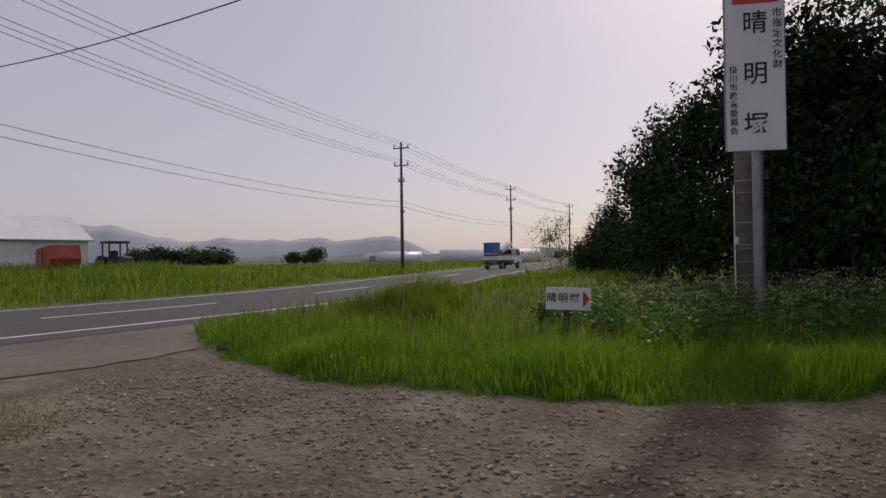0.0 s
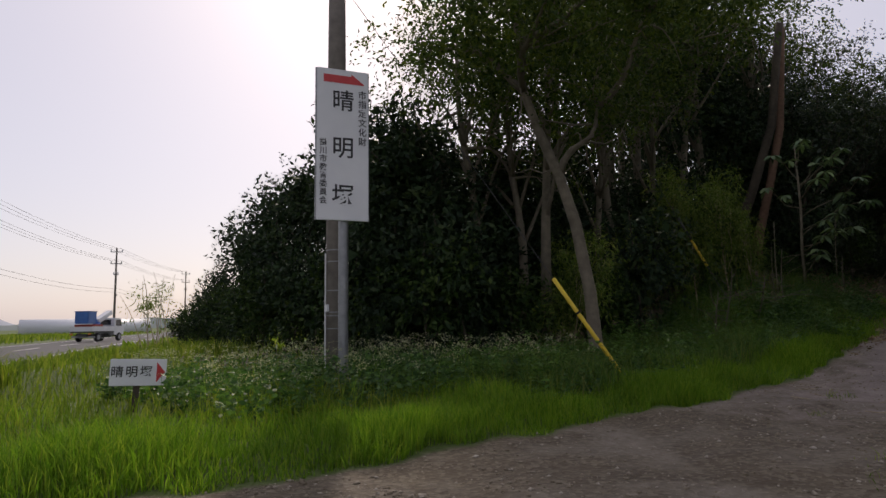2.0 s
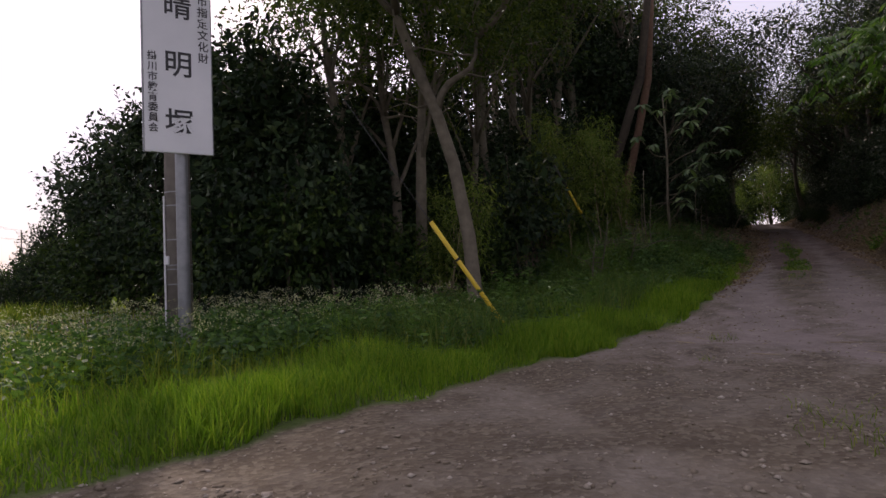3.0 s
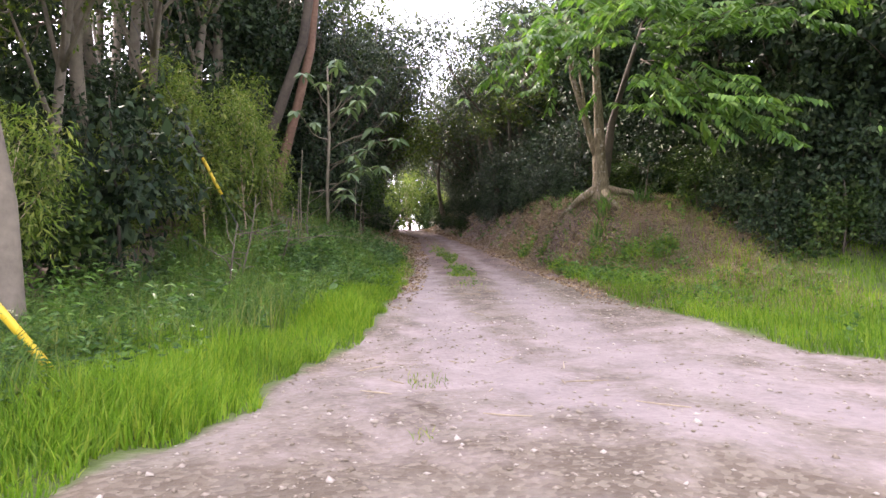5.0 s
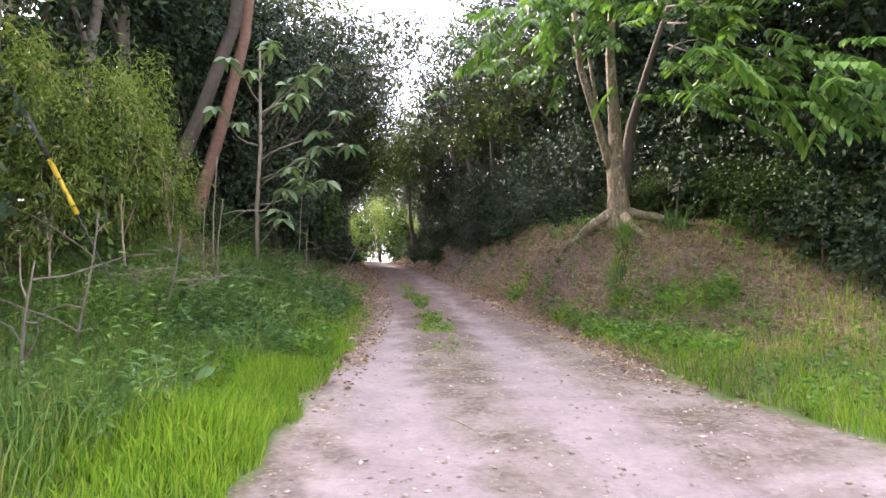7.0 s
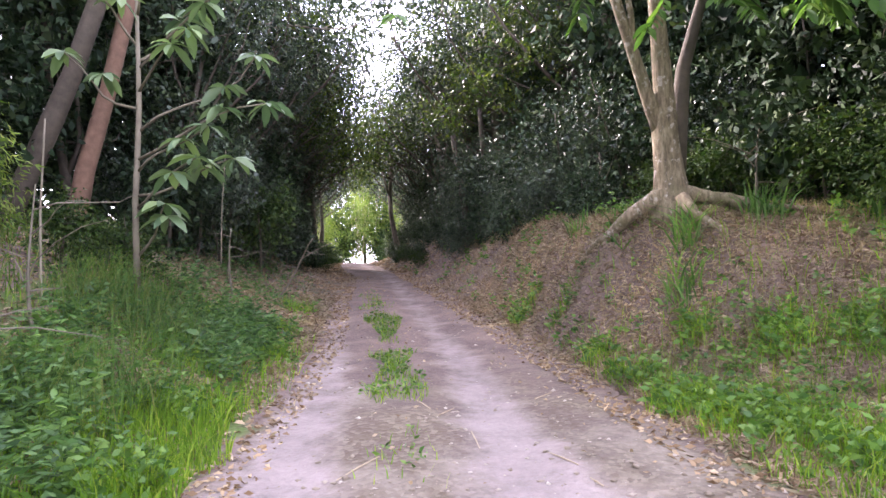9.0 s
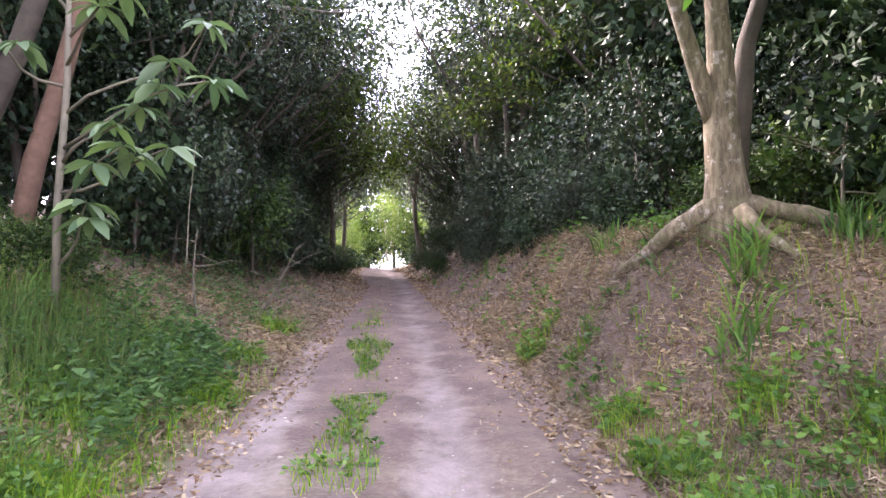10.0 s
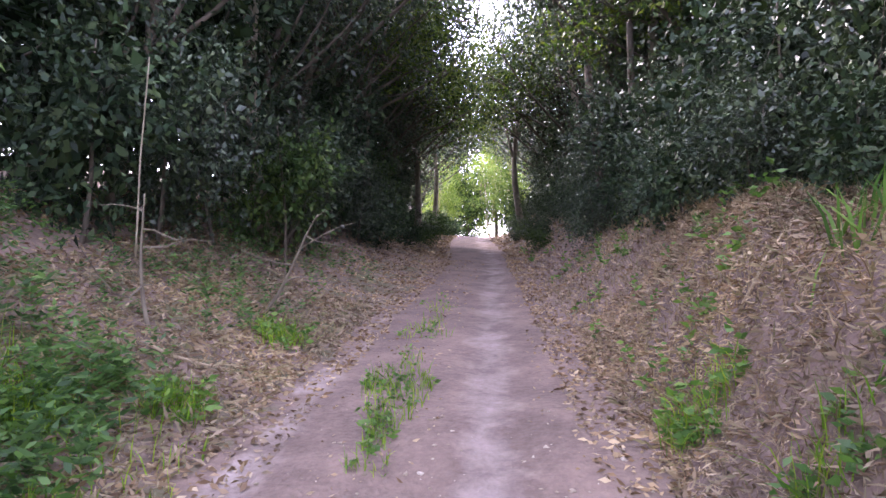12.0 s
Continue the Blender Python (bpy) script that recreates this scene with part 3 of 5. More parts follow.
def far_pole(x, y, h, turn):
    ob = thing("utility_pole", "slim dark concrete power pole with two cross arms", "utility pole", pose(x, y, land(x, y), 0, 0, turn), "power poles along the road")
    part("shaft", tube([(0, 0, z) for z in (-0.3, h * 0.5, h)], [0.19, 0.16, 0.11], 12), M_CONCRETE, ob, smooth=True)
    for z, w in ((h - 0.65, 0.85), (h - 2.4, 0.8), (h - 4.0, 0.35)):
        part("cross_arm", box(-w, -0.06, z, w, 0.06, z + 0.12, 0.01), M_STEEL, ob)
        for a in (-w + 0.08, w - 0.08):
            part("insulator", tube([(a, 0, z + 0.12), (a, 0, z + 0.35), (a, 0, z + 0.45)], [0.06, 0.09, 0.04], 8), M_VANWHITE, ob)
    part("transformer_hook", box(0.1, -0.05, h * 0.45, 0.3, 0.05, h * 0.45 + 0.25, 0.02), M_STEEL, ob)
    return ob


P1, P2, P0, P3 = (-61.8, 6.05), (-98.1, 30.8), (-26.5, -17.2), (-132, 57)
for q in (P1, P2, P0, P3):
    far_pole(*q, 12.9, 55)


def wire(a, b, sag, r=0.012, label="thin dark overhead wire"):
    a, b = np.array(a, float), np.array(b, float)
    pts = [a + (b - a) * s - np.array([0, 0, sag * 4 * s * (1 - s)]) for s in np.linspace(0, 1, 14)]
    return tagged(part("overhead_wire", tube(pts, [r] * 14, 5), M_WIRE), label, "wire", "overhead wires")


ax = np.array([math.cos(radians(55)), math.sin(radians(55))])
for q0, q1 in ((P0, P1), (P1, P2), (P2, P3)):
    for z, offs in ((12.75, (-0.77, 0.0, 0.77)), (11.0, (-0.72, 0.0, 0.72)), (6.9, (0.2,)), (6.4, (0.2,))):
        for o in offs:
            wire((*(np.array(q0) + ax * o), z), (*(np.array(q1) + ax * o), z), 0.55, 0.016)
wire((-7.28, 2.08, 8.9), (*P0, 8.7), 0.6, 0.02)
wire((-7.28, 2.08, 8.6), (14, 22, 9.2), 0.5, 0.014)


def street_lamp():
    ob = thing("street_lamp", "small grey street lamp hanging on a wire bracket from the pole", "street lamp", pose(-6.9, 0.25, 6.5, 0, 0, 60) @ Matrix.Diagonal((1.25, 1.25, 1.25, 1)))
    part("housing", box(-0.24, -0.09, 0.0, 0.24, 0.09, 0.13, 0.03), M_STEEL, ob)
    part("lens", box(-0.2, -0.07, -0.025, 0.2, 0.07, 0.002, 0.01), M_VANWHITE, ob)
    part("bracket", tube([(0.22, 0, 0.08), (0.6, 0.05, 0.2), (1.05, 0.1, 0.25)], [0.02] * 3, 8), M_STEEL, ob)
    return ob


street_lamp()


def guy_guard(foot, top, split, label, rest):
    """A stay wire with a plastic guard round its lower end."""
    foot, top = np.array(foot), np.array(top)
    ob = thing("stay_wire_guard", label, "stay wire")
    d = top - foot
    m0 = foot + d * split
    part("yellow_sleeve", tube([foot - d * 0.25, foot, m0], [0.032] * 3, 10), M_YELLOW, ob, smooth=True)
    if split < 1:
        part("black_sleeve", tube([m0, top], [0.034] * 2, 10), M_BLACK, ob, smooth=True)
    else:
        for s in (0.3, 0.62):
            part("black_band", tube([foot + d * s, foot + d * (s + 0.02)], [0.034] * 2, 10), M_BLACK, ob)
    part("anchor_rod", tube([foot - d * 1.6, foot], [0.007] * 2, 6), M_WIRE, ob)
    part("stay", tube([top, top + d * rest], [0.005] * 2, 6), M_WIRE, ob)
    return ob


guy_guard((-3.08, 4.15, 0.45), (-3.62, 3.3, 1.82), 1.0, "yellow plastic guard on a slanting stay wire in the verge", 4.0)
guy_guard((-4.56, 11.31, 2.74), (-5.05, 11.2, 3.75), 0.42, "black and yellow guard on a slanting stay wire in the bushes", 2.5)

# ---------------------------------------------------------------- the woods
W = np.random.default_rng(5)
park = pose(0, 0, -60)
everg = [make_tree("evergreen_tree", "dense dark evergreen broadleaf tree at the edge of the wood", "tree", 6.0, 0.11,
                   [(0, 0, 3.6, 1.5, 1.5, 2.0), (0.6, 0.3, 2.2, 1.2, 1.2, 1.2), (-0.6, -0.4, 4.6, 1.1, 1.1, 1.3), (0.1, 0.5, 1.2, 1.1, 1.1, 0.9)],
                   360, 11, 0.165, 0.26, M_EVERGREEN, M_DARKBARK, 21 + k, 5, core=110) for k in range(2)]
backs = [make_tree("evergreen_tree", "tall dark evergreen tree standing deeper in the wood", "tree", 7.5, 0.12,
                   [(0, 0, 4.6, 1.8, 1.8, 2.4), (0.6, 0.3, 2.4, 1.5, 1.5, 1.5), (-0.6, -0.4, 6.0, 1.4, 1.4, 1.5), (0.1, 0.4, 1.0, 1.4, 1.4, 1.0)],
                   360, 10, 0.18, 0.34, M_EVERGREEN, M_DARKBARK, 25 + k, 4, core=110) for k in range(2)]
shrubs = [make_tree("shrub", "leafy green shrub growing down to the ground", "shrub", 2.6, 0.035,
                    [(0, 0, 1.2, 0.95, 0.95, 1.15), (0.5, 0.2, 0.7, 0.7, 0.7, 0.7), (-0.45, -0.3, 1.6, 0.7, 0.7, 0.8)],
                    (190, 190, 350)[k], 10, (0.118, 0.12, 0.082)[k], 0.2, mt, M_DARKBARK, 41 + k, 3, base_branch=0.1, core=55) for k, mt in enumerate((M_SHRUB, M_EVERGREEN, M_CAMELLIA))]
oak = make_tree("oak_tree", "tall branching oak with thin yellow-green leaves", "tree", 9.0, 0.15,
                [(0.2, 0.0, 7.2, 2.6, 2.6, 1.5), (1.4, 0.8, 6.0, 1.7, 1.7, 1.0), (-1.5, -0.5, 6.2, 1.7, 1.7, 1.1), (0.3, -1.5, 5.4, 1.5, 1.5, 0.9)],
                500, 9, 0.125, 0.32, M_OAK, M_BARK, 61, 12, base_branch=0.45, shell=0.25)
bamboo = make_tree("bamboo_clump", "clump of slender bamboo with yellow-green leaves", "bamboo", 4.2, 0.03,
                   [(0, 0, 2.6, 1.1, 1.1, 1.6), (0.5, 0.4, 1.5, 0.9, 0.9, 1.0), (-0.4, 0.2, 3.6, 0.8, 0.8, 0.9)],
                   440, 9, 0.18, 0.25, M_BAMBOO, M_DRYSTEM, 71, 9, base_branch=0.05, ratio=0.2, droop=0.5)
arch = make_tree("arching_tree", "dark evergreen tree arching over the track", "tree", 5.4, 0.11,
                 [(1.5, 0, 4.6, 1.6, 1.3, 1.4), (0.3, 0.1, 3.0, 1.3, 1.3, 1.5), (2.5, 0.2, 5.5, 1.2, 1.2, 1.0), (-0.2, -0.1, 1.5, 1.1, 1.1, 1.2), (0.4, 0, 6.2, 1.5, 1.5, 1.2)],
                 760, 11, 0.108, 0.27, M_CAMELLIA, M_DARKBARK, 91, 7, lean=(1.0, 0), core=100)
roof = make_tree("overhanging_tree", "tall broadleaf tree whose crown closes over the track", "tree", 6.4, 0.12,
                 [(2.2, 0, 5.0, 1.6, 1.8, 1.1), (0.5, 0.3, 5.0, 1.3, 1.7, 1.1), (2.8, -0.4, 3.7, 1.1, 1.3, 0.7), (1.3, 0.2, 3.9, 1.1, 1.5, 0.8)],
                 430, 10, 0.12, 0.28, M_OAK, M_DARKBARK, 95, 9, lean=(1.0, 0), base_branch=0.45, shell=0.25)
fill = make_tree("undergrowth_bush", "dense dark undergrowth inside the wood", "shrub", 3.6, 0.05,
                 [(0, 0, 1.7, 1.3, 1.3, 1.5), (0.7, 0.3, 2.6, 1.0, 1.0, 1.0), (-0.6, -0.3, 0.8, 1.0, 1.0, 0.8)],
                 260, 9, 0.13, 0.28, M_EVERGREEN, M_DARKBARK, 97, 4, base_branch=0.2, core=120)
protos = everg + backs + shrubs + [oak, bamboo, arch, roof, fill]


def plant(proto, x, y, scale=1.0, tall=1.0, lean=0.0, dz=0.0, group="wood beside the track"):
    o = copy_thing(proto, at_ground(x, y, dz, W.uniform(0, 360), scale, tall, (W.normal(0, lean), W.normal(0, lean))))
    o["group"] = group
    return o


def along(line, step):
    p = np.array(line, float)
    seg = np.r_[0, np.cumsum(np.linalg.norm(np.diff(p, axis=0), axis=1))]
    for s in np.arange(0, seg[-1], step):
        k = min(np.searchsorted(seg, s, "right") - 1, len(p) - 2)
        d = (p[k + 1] - p[k]) / np.linalg.norm(p[k + 1] - p[k])
        q = p[k] + d * (s - seg[k])
        yield q[0], q[1], d[0], d[1]


# the wood's face runs from the far field, past the signs, and up the track's left bank
FACE_L = [(-23, 6.0), (-19, 5.6), (-15, 4.9), (-11.5, 4.1), (-8.5, 3.5), (-6.6, 4.2), (-5.6, 6.0), (-4.9, 8.5), (-4.4, 11.5), (-4.4, 14.2), (-3.5, 17.2), (-3.2, 20), (-3.5, 25), (-4.4, 30), (-5.4, 36)]
FACE_R = [(0.0, 37), (0.9, 31), (1.8, 25), (2.6, 20), (3.3, 17.6), (4.2, 16.4), (4.9, 15.3), (5.5, 13.2), (6.1, 11.4), (7.5, 9.6), (10, 7.6), (14, 5.6)]


def glade(line, y):
    """Where the bushes part and show the trunks behind the sapling."""
    return line is FACE_L and 13.7 < y < 17.2


for line in (FACE_L, FACE_R):
    for i, (x, y, dx, dy) in enumerate(along(line, 1.15)):
        j = W.uniform(0, 0.7)
        if glade(line, y) or (line is FACE_L and 9.9 < y < 11.4):
            continue
        low = 0.6 if x < -20 else 0.9 if x < -17 else 1.0
        pick = bamboo if line is FACE_L and 5 < y < 14 and x > -6.5 and i % 4 == 1 else shrubs[2] if y > 15 and i % 3 else shrubs[1] if line is FACE_R else shrubs[i % 2]
        low *= 0.62 if pick is bamboo else 1
        plant(pick, x - dy * j, y + dx * j, W.uniform(0.85, 1.15) * low, W.uniform(0.9, 1.3), 6)
    for i, (x, y, dx, dy) in enumerate(along(line, 1.7)):
        low = 0.6 if x < -20 else 0.92 if x < -17 else 1.12 if x < -7.2 else 1.0
        j = W.uniform(1.3, 2.2)
        if glade(line, y):
            continue
        thin = line is FACE_L and x > -6.3 and y < 13
        plant((oak if i % 2 else bamboo) if thin else everg[i % 2], x - dy * j, y + dx * j, W.uniform(0.85, 1.05) * low * ((0.9 if i % 2 else 0.6) if thin else 1), W.uniform(0.9, 1.15), 5)
    for i, (x, y, dx, dy) in enumerate(along(line, 3.4)):
        if x < -15:
            continue
        j = W.uniform(4, 5.5)
        thin = line is FACE_L and 5 < y < 15 and x > -6.5
        if thin or (line is FACE_L and 3 < y < 15):
            plant(backs[i % 2], x - dy * 3.1, y + dx * 3.1, 0.75, 0.75 if y < 6 else 0.66, 5)
            plant(shrubs[1], x - dy * 2.6 + dx * 1.7, y + dx * 2.6 + dy * 1.7, 1.2, 1.2, 5)
        near = 0.7 if line is FACE_L and y < 5 else 1.0
        plant(oak if thin or (i % 3 == 0 and near == 1.0) else backs[i % 2], x - dy * j, y + dx * j, W.uniform(1.0, 1.15) * near, W.uniform(1.0, 1.2), 4)
    for i, (x, y, dx, dy) in enumerate(along(line, 4.5)):
        if x < -9 or (line is FACE_L and y < 15):
            continue
        plant(oak if i % 3 == 1 else backs[i % 2], x - dy * 8, y + dx * 8, 1.25, 1.3, 3)

for i, (x, y, dx, dy) in enumerate(along(FACE_R, 2.1)):
    plant(backs[i % 2], x - dy * 3.2, y + dx * 3.2, W.uniform(0.95, 1.1), W.uniform(1.0, 1.2), 4)
for i, (x, y, dx, dy) in enumerate(along([p for p in FACE_L if p[1] > 14], 2.1)):
    plant(backs[i % 2], x - dy * 3.2, y + dx * 3.2, W.uniform(0.95, 1.1), W.uniform(1.0, 1.2), 4)
for x, y, sc in ((-6.6, 11.4, 1.1), (-7.0, 13.6, 1.15), (-6.2, 15.4, 1.1)):
    plant(oak, x, y, sc, 1.05, 4)
for x, y, sc in ((-5.1, 12.8, 0.5), (-5.8, 10.2, 0.52), (-4.3, 12.4, 0.64), (-4.7, 11.3, 0.6), (-4.0, 13.3, 0.5), (-4.7, 13.3, 0.66), (-5.6, 11.8, 0.66), (-6.2, 12.9, 0.72)):
    plant(bamboo, x, y, sc, 1.1, 5)
for x, y, sc in ((6.4, 15.6, 1.1), (7.2, 13.8, 1.2), (8.4, 12.4, 1.2), (9.8, 11.2, 1.2), (11.5, 10.4, 1.2), (5.8, 17.2, 1.1), (13, 9.5, 1.2), (6.6, 12.6, 1.1), (7.8, 11.2, 1.1), (9.2, 10.2, 1.1)):
    plant(shrubs[1], x, y, sc, 1.2, 5, -0.1)

# the dark undergrowth that closes the view between the trunks
for i, (x, y, dx, dy) in enumerate(along([p for p in FACE_L if -14 < p[0] and p[1] < 15], 1.45)):
    j = W.uniform(2.3, 3.0)
    plant(fill, x - dy * j, y + dx * j, W.uniform(0.95, 1.15), W.uniform(1.0, 1.2) * (0.85 if y > 6.5 else 1), 4)
for i, (x, y, dx, dy) in enumerate(along(FACE_R[4:], 2.0)):
    plant(fill, x - dy * 1.9, y + dx * 1.9, W.uniform(0.95, 1.15), 1.15, 4)

for i, (x, y, dx, dy) in enumerate(along(FACE_R[7:], 0.95)):
    j = 0.55 + W.normal(0, 0.12)
    plant(shrubs[1 if i % 3 else 0], x + dy * j, y - dx * j, W.uniform(0.5, 0.68), 0.95, 6, -0.12, "shrubs on the track's banks")
# evergreens that close the wood behind the leaning oak
for x, y, sc in ((-8.3, 7.4, 0.85), (-9.0, 9.4, 0.85), (-9.3, 11.4, 0.8), (-10.2, 6.4, 0.9), (-9.2, 13.4, 0.8), (-10.8, 8.6, 0.9), (-7.6, 8.6, 0.7)):
    plant(everg[1], x, y, sc, 1.1, 4)
# tall oaks behind the signs and over both sides of the lane
for x, y, sc in ((-7.4, 5.6, 0.95), (-6.2, 6.9, 0.95), (-6.2, 16.8, 1.2), (-6.6, 20.2, 1.25), (-7.0, 24.0, 1.25), (-7.6, 17.4, 1.3), (-8.2, 14.2, 1.2), (4.6, 19.2, 1.15), (5.8, 16.8, 1.2), (8.2, 13.6, 1.2)):
    plant(oak, x, y, sc, 1.05, 4)

# low growth hanging over the banks of the sunken track
for i, y in enumerate(np.arange(16.8, 37, 1.5)):
    plant(shrubs[1 + i % 2], right_x(y) + 1.35 + W.normal(0, 0.12), y, W.uniform(0.5, 0.7), 0.9, 8, -0.15, "shrubs on the track's banks")
    if i % 2 == 0 and y > 23:
        plant(shrubs[i // 2 % 2], left_x(y) - 1.6 + W.normal(0, 0.12), y + 1.0, W.uniform(0.45, 0.65), 0.85, 8, -0.15, "shrubs on the track's banks")
for x, y, sc in ((-3.6, 15.8, 0.5), (-3.9, 14.6, 0.5), (4.4, 15.4, 0.6), (5.0, 14.4, 0.6), (5.6, 13.2, 0.55), (3.7, 16.3, 0.5), (4.1, 15.9, 0.55), (5.3, 13.8, 0.7), (6.2, 12.4, 0.6)):
    plant(shrubs[0], x, y, sc, 0.9, 6, -0.1, "shrubs on the track's banks")

# crowns that lean in over the track and close it to a tunnel


def lean_in(x, y, turn, scale, tall=1.0):
    o = copy_thing(arch, at_ground(x, y, 0, turn + W.normal(0, 14), scale, tall))
    o["group"] = "trees arching over the track"


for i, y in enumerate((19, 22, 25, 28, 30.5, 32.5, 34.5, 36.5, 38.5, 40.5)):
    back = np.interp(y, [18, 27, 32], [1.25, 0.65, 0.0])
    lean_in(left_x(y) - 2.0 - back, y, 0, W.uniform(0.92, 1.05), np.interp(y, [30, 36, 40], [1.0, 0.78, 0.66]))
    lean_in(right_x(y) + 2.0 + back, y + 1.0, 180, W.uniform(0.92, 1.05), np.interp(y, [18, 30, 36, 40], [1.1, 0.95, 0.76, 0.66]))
def overhang(x, y, turn, scale, tall=1.0):
    o = copy_thing(roof, at_ground(x, y, 0, turn + W.normal(0, 10), scale, tall))
    o["group"] = "trees arching over the track"


for y, tall in ((31.0, 0.92), (34.5, 0.86)):
    overhang(left_x(y) - 1.9, y, 0, W.uniform(0.95, 1.05), tall)
    overhang(right_x(y) + 1.9, y + 1.2, 180, W.uniform(0.95, 1.05), tall)
for y in (20.0, 24.5):
    overhang(right_x(y) + 3.4, y, 180, 0.9, 1.05)
overhang(left_x(26.5) - 2.4, 26.5, 0, 0.95, 1.0)
for x, y, sc in ((left_x(33) - 0.9, 33, 0.85), (right_x(35.5) + 0.9, 35.5, 0.85), (left_x(38.5) - 0.9, 38.5, 0.8)):
    plant(oak, x, y, sc, 1.0, 3, 0, "trees arching over the track")
for x, y in ((left_x(22) - 2.2, 22), (right_x(25) + 2.0, 25), (left_x(28) - 1.8, 28), (right_x(31) + 1.9, 31), (left_x(34) - 1.8, 34), (right_x(37) + 1.8, 37)):
    plant(oak, x, y, 0.95, 1.0, 3, 0, "trees arching over the track")
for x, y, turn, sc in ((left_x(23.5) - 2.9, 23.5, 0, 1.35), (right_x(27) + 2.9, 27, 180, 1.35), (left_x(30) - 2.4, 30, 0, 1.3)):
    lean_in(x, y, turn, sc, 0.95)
for i, y in enumerate((37.5, 38.7, 39.9, 41.2, 42.4, 43.6, 44.8)):
    plant(shrubs[0], left_x(y) - 1.0, y, 0.75, 0.7, 6, -0.2, "shrubs on the track's banks")
    plant(shrubs[0], right_x(y) + 1.1, y, 0.75, 0.7, 6, -0.2, "shrubs on the track's banks")
for i, y in enumerate(np.arange(29, 46, 1.1)):
    plant(shrubs[i % 3], right_x(y) + 0.75 + W.normal(0, 0.1), y, W.uniform(0.38, 0.5), 0.8, 8, -0.12, "shrubs on the track's banks")
    if i % 2:
        plant(shrubs[i % 3], left_x(y) - 0.8 + W.normal(0, 0.1), y, W.uniform(0.36, 0.48), 0.8, 8, -0.12, "shrubs on the track's banks")
for x, y, sc in ((left_x(43) - 1.3, 43.2, 0.75), (right_x(43) + 1.5, 43.6, 0.75), (left_x(45) - 2.2, 45.5, 0.95), (right_x(45) + 2.6, 45.8, 0.9)):
    plant(bamboo, x, y, sc, 1.1, 6, -0.1, "sunlit thicket past the tunnel")
# the sunny thicket past the end of the tunnel
for i in range(16):
    x = -15 + i * 1.5
    plant(shrubs[0] if i % 3 == 0 else bamboo, x, 55 + W.normal(0, 0.8), W.uniform(1.7, 2.0), W.uniform(0.9, 1.2), 3, 0, "sunlit thicket past the tunnel")
    plant(bamboo if i % 2 else shrubs[0], x + 0.5, 52 + W.normal(0, 0.4), W.uniform(1.1, 1.4), 1.0, 3, 0, "sunlit thicket past the tunnel")
    if i % 2:
        plant(everg[i // 2 % 2], x, 58.5 + W.normal(0, 0.6), 1.5, 1.2, 3, 0, "sunlit thicket past the tunnel")

for o in protos:
    for c in (*o.children_recursive, o):
        bpy.data.objects.remove(c)

# ---------------------------------------------------------------- grass


def blades(x, y, h, w, mat, name, label, lean=0.35, seed=3):
    """Bent, tapering blades, five corners each, as one patch."""
    rng = np.random.default_rng(seed)
    n = len(x)
    z = heights(x, y) - 0.02
    a = rng.uniform(0, 2 * math.pi, n)
    wx, wy = np.cos(a) * w * 0.5, np.sin(a) * w * 0.5
    b = rng.uniform(0, 2 * math.pi, n)
    l = np.abs(rng.normal(0, lean, n)) * h
    lx, ly = np.cos(b) * l, np.sin(b) * l
    p = np.stack([x, y, z], 1)
    v = np.empty((n, 5, 3))
    o = np.stack([wx, wy, np.zeros(n)], 1)
    mid = p + np.stack([lx * 0.35, ly * 0.35, h * 0.55], 1)
    v[:, 0], v[:, 1] = p - o, p + o
    v[:, 2], v[:, 3] = mid + o * 0.8, mid - o * 0.8
    v[:, 4] = p + np.stack([lx, ly, h * rng.uniform(0.85, 1.0, n)], 1)
    i = np.arange(n)[:, None] * 5
    me = bpy.data.meshes.new(name)
    f = np.concatenate([i + [0, 1, 2], i + [0, 2, 3], i + [3, 2, 4]])
    me = mesh(name, v.reshape(-1, 3), f, mat)
    return tagged(new(name, me), label, "grass", kind="stuff")


def scatter(n, x0, x1, y0, y1, keep, seed):
    rng = np.random.default_rng(seed)
    x, y = rng.uniform(x0, x1, n), rng.uniform(y0, y1, n)
    m = keep(x, y, rng)
    return x[m], y[m], rng


def verge(x, y, rng):
    d = edge_distance(x, y)
    d = np.where(inside(TRACK, x, y), -d, d) + ragged(x, y)
    out = ~inside(apron, x, y)
    patch = 0.6 + 0.4 * np.sin(x * 1.7 + y) * np.sin(y * 1.3 - x)
    return out & (d > 0.03) & (d < 3.6) & (x < 0) & (rng.uniform(0, 1, len(x)) < np.exp(-d / 3.0) * (0.55 + 0.45 * patch)) & (rng.uniform(0, 1, len(x)) < np.interp(y, [7, 12, 15], [1, 0.5, 0.2]))


x, y, rng = scatter(190000, -11, -0.9, -7.5, 16, verge, 1)
u, v, _ = scatter(60000, -4.0, -0.95, 2.5, 12, verge, 7)
x, y = np.r_[x, u], np.r_[y, v]
u, v, _ = scatter(120000, -7.5, -1.4, -6.8, 3.5, lambda x, y, rng: verge(x, y, rng) & (edge_distance(x, y) < 1.6), 8)
x, y = np.r_[x, u], np.r_[y, v]
blades(x, y, rng.uniform(0.14, 0.40, len(x)) * np.interp(np.where(inside(TRACK, x, y), 0, edge_distance(x, y)), [0, 0.12, 0.5], [0.5, 0.8, 1.0]) * (0.75 + 0.35 * np.sin(x * 1.3 + y * 2.1) * np.sin(y * 0.9 - x)), 0.010, M_GRASS, "verge_grass", "lush bright green grass on the verge", 0.5)


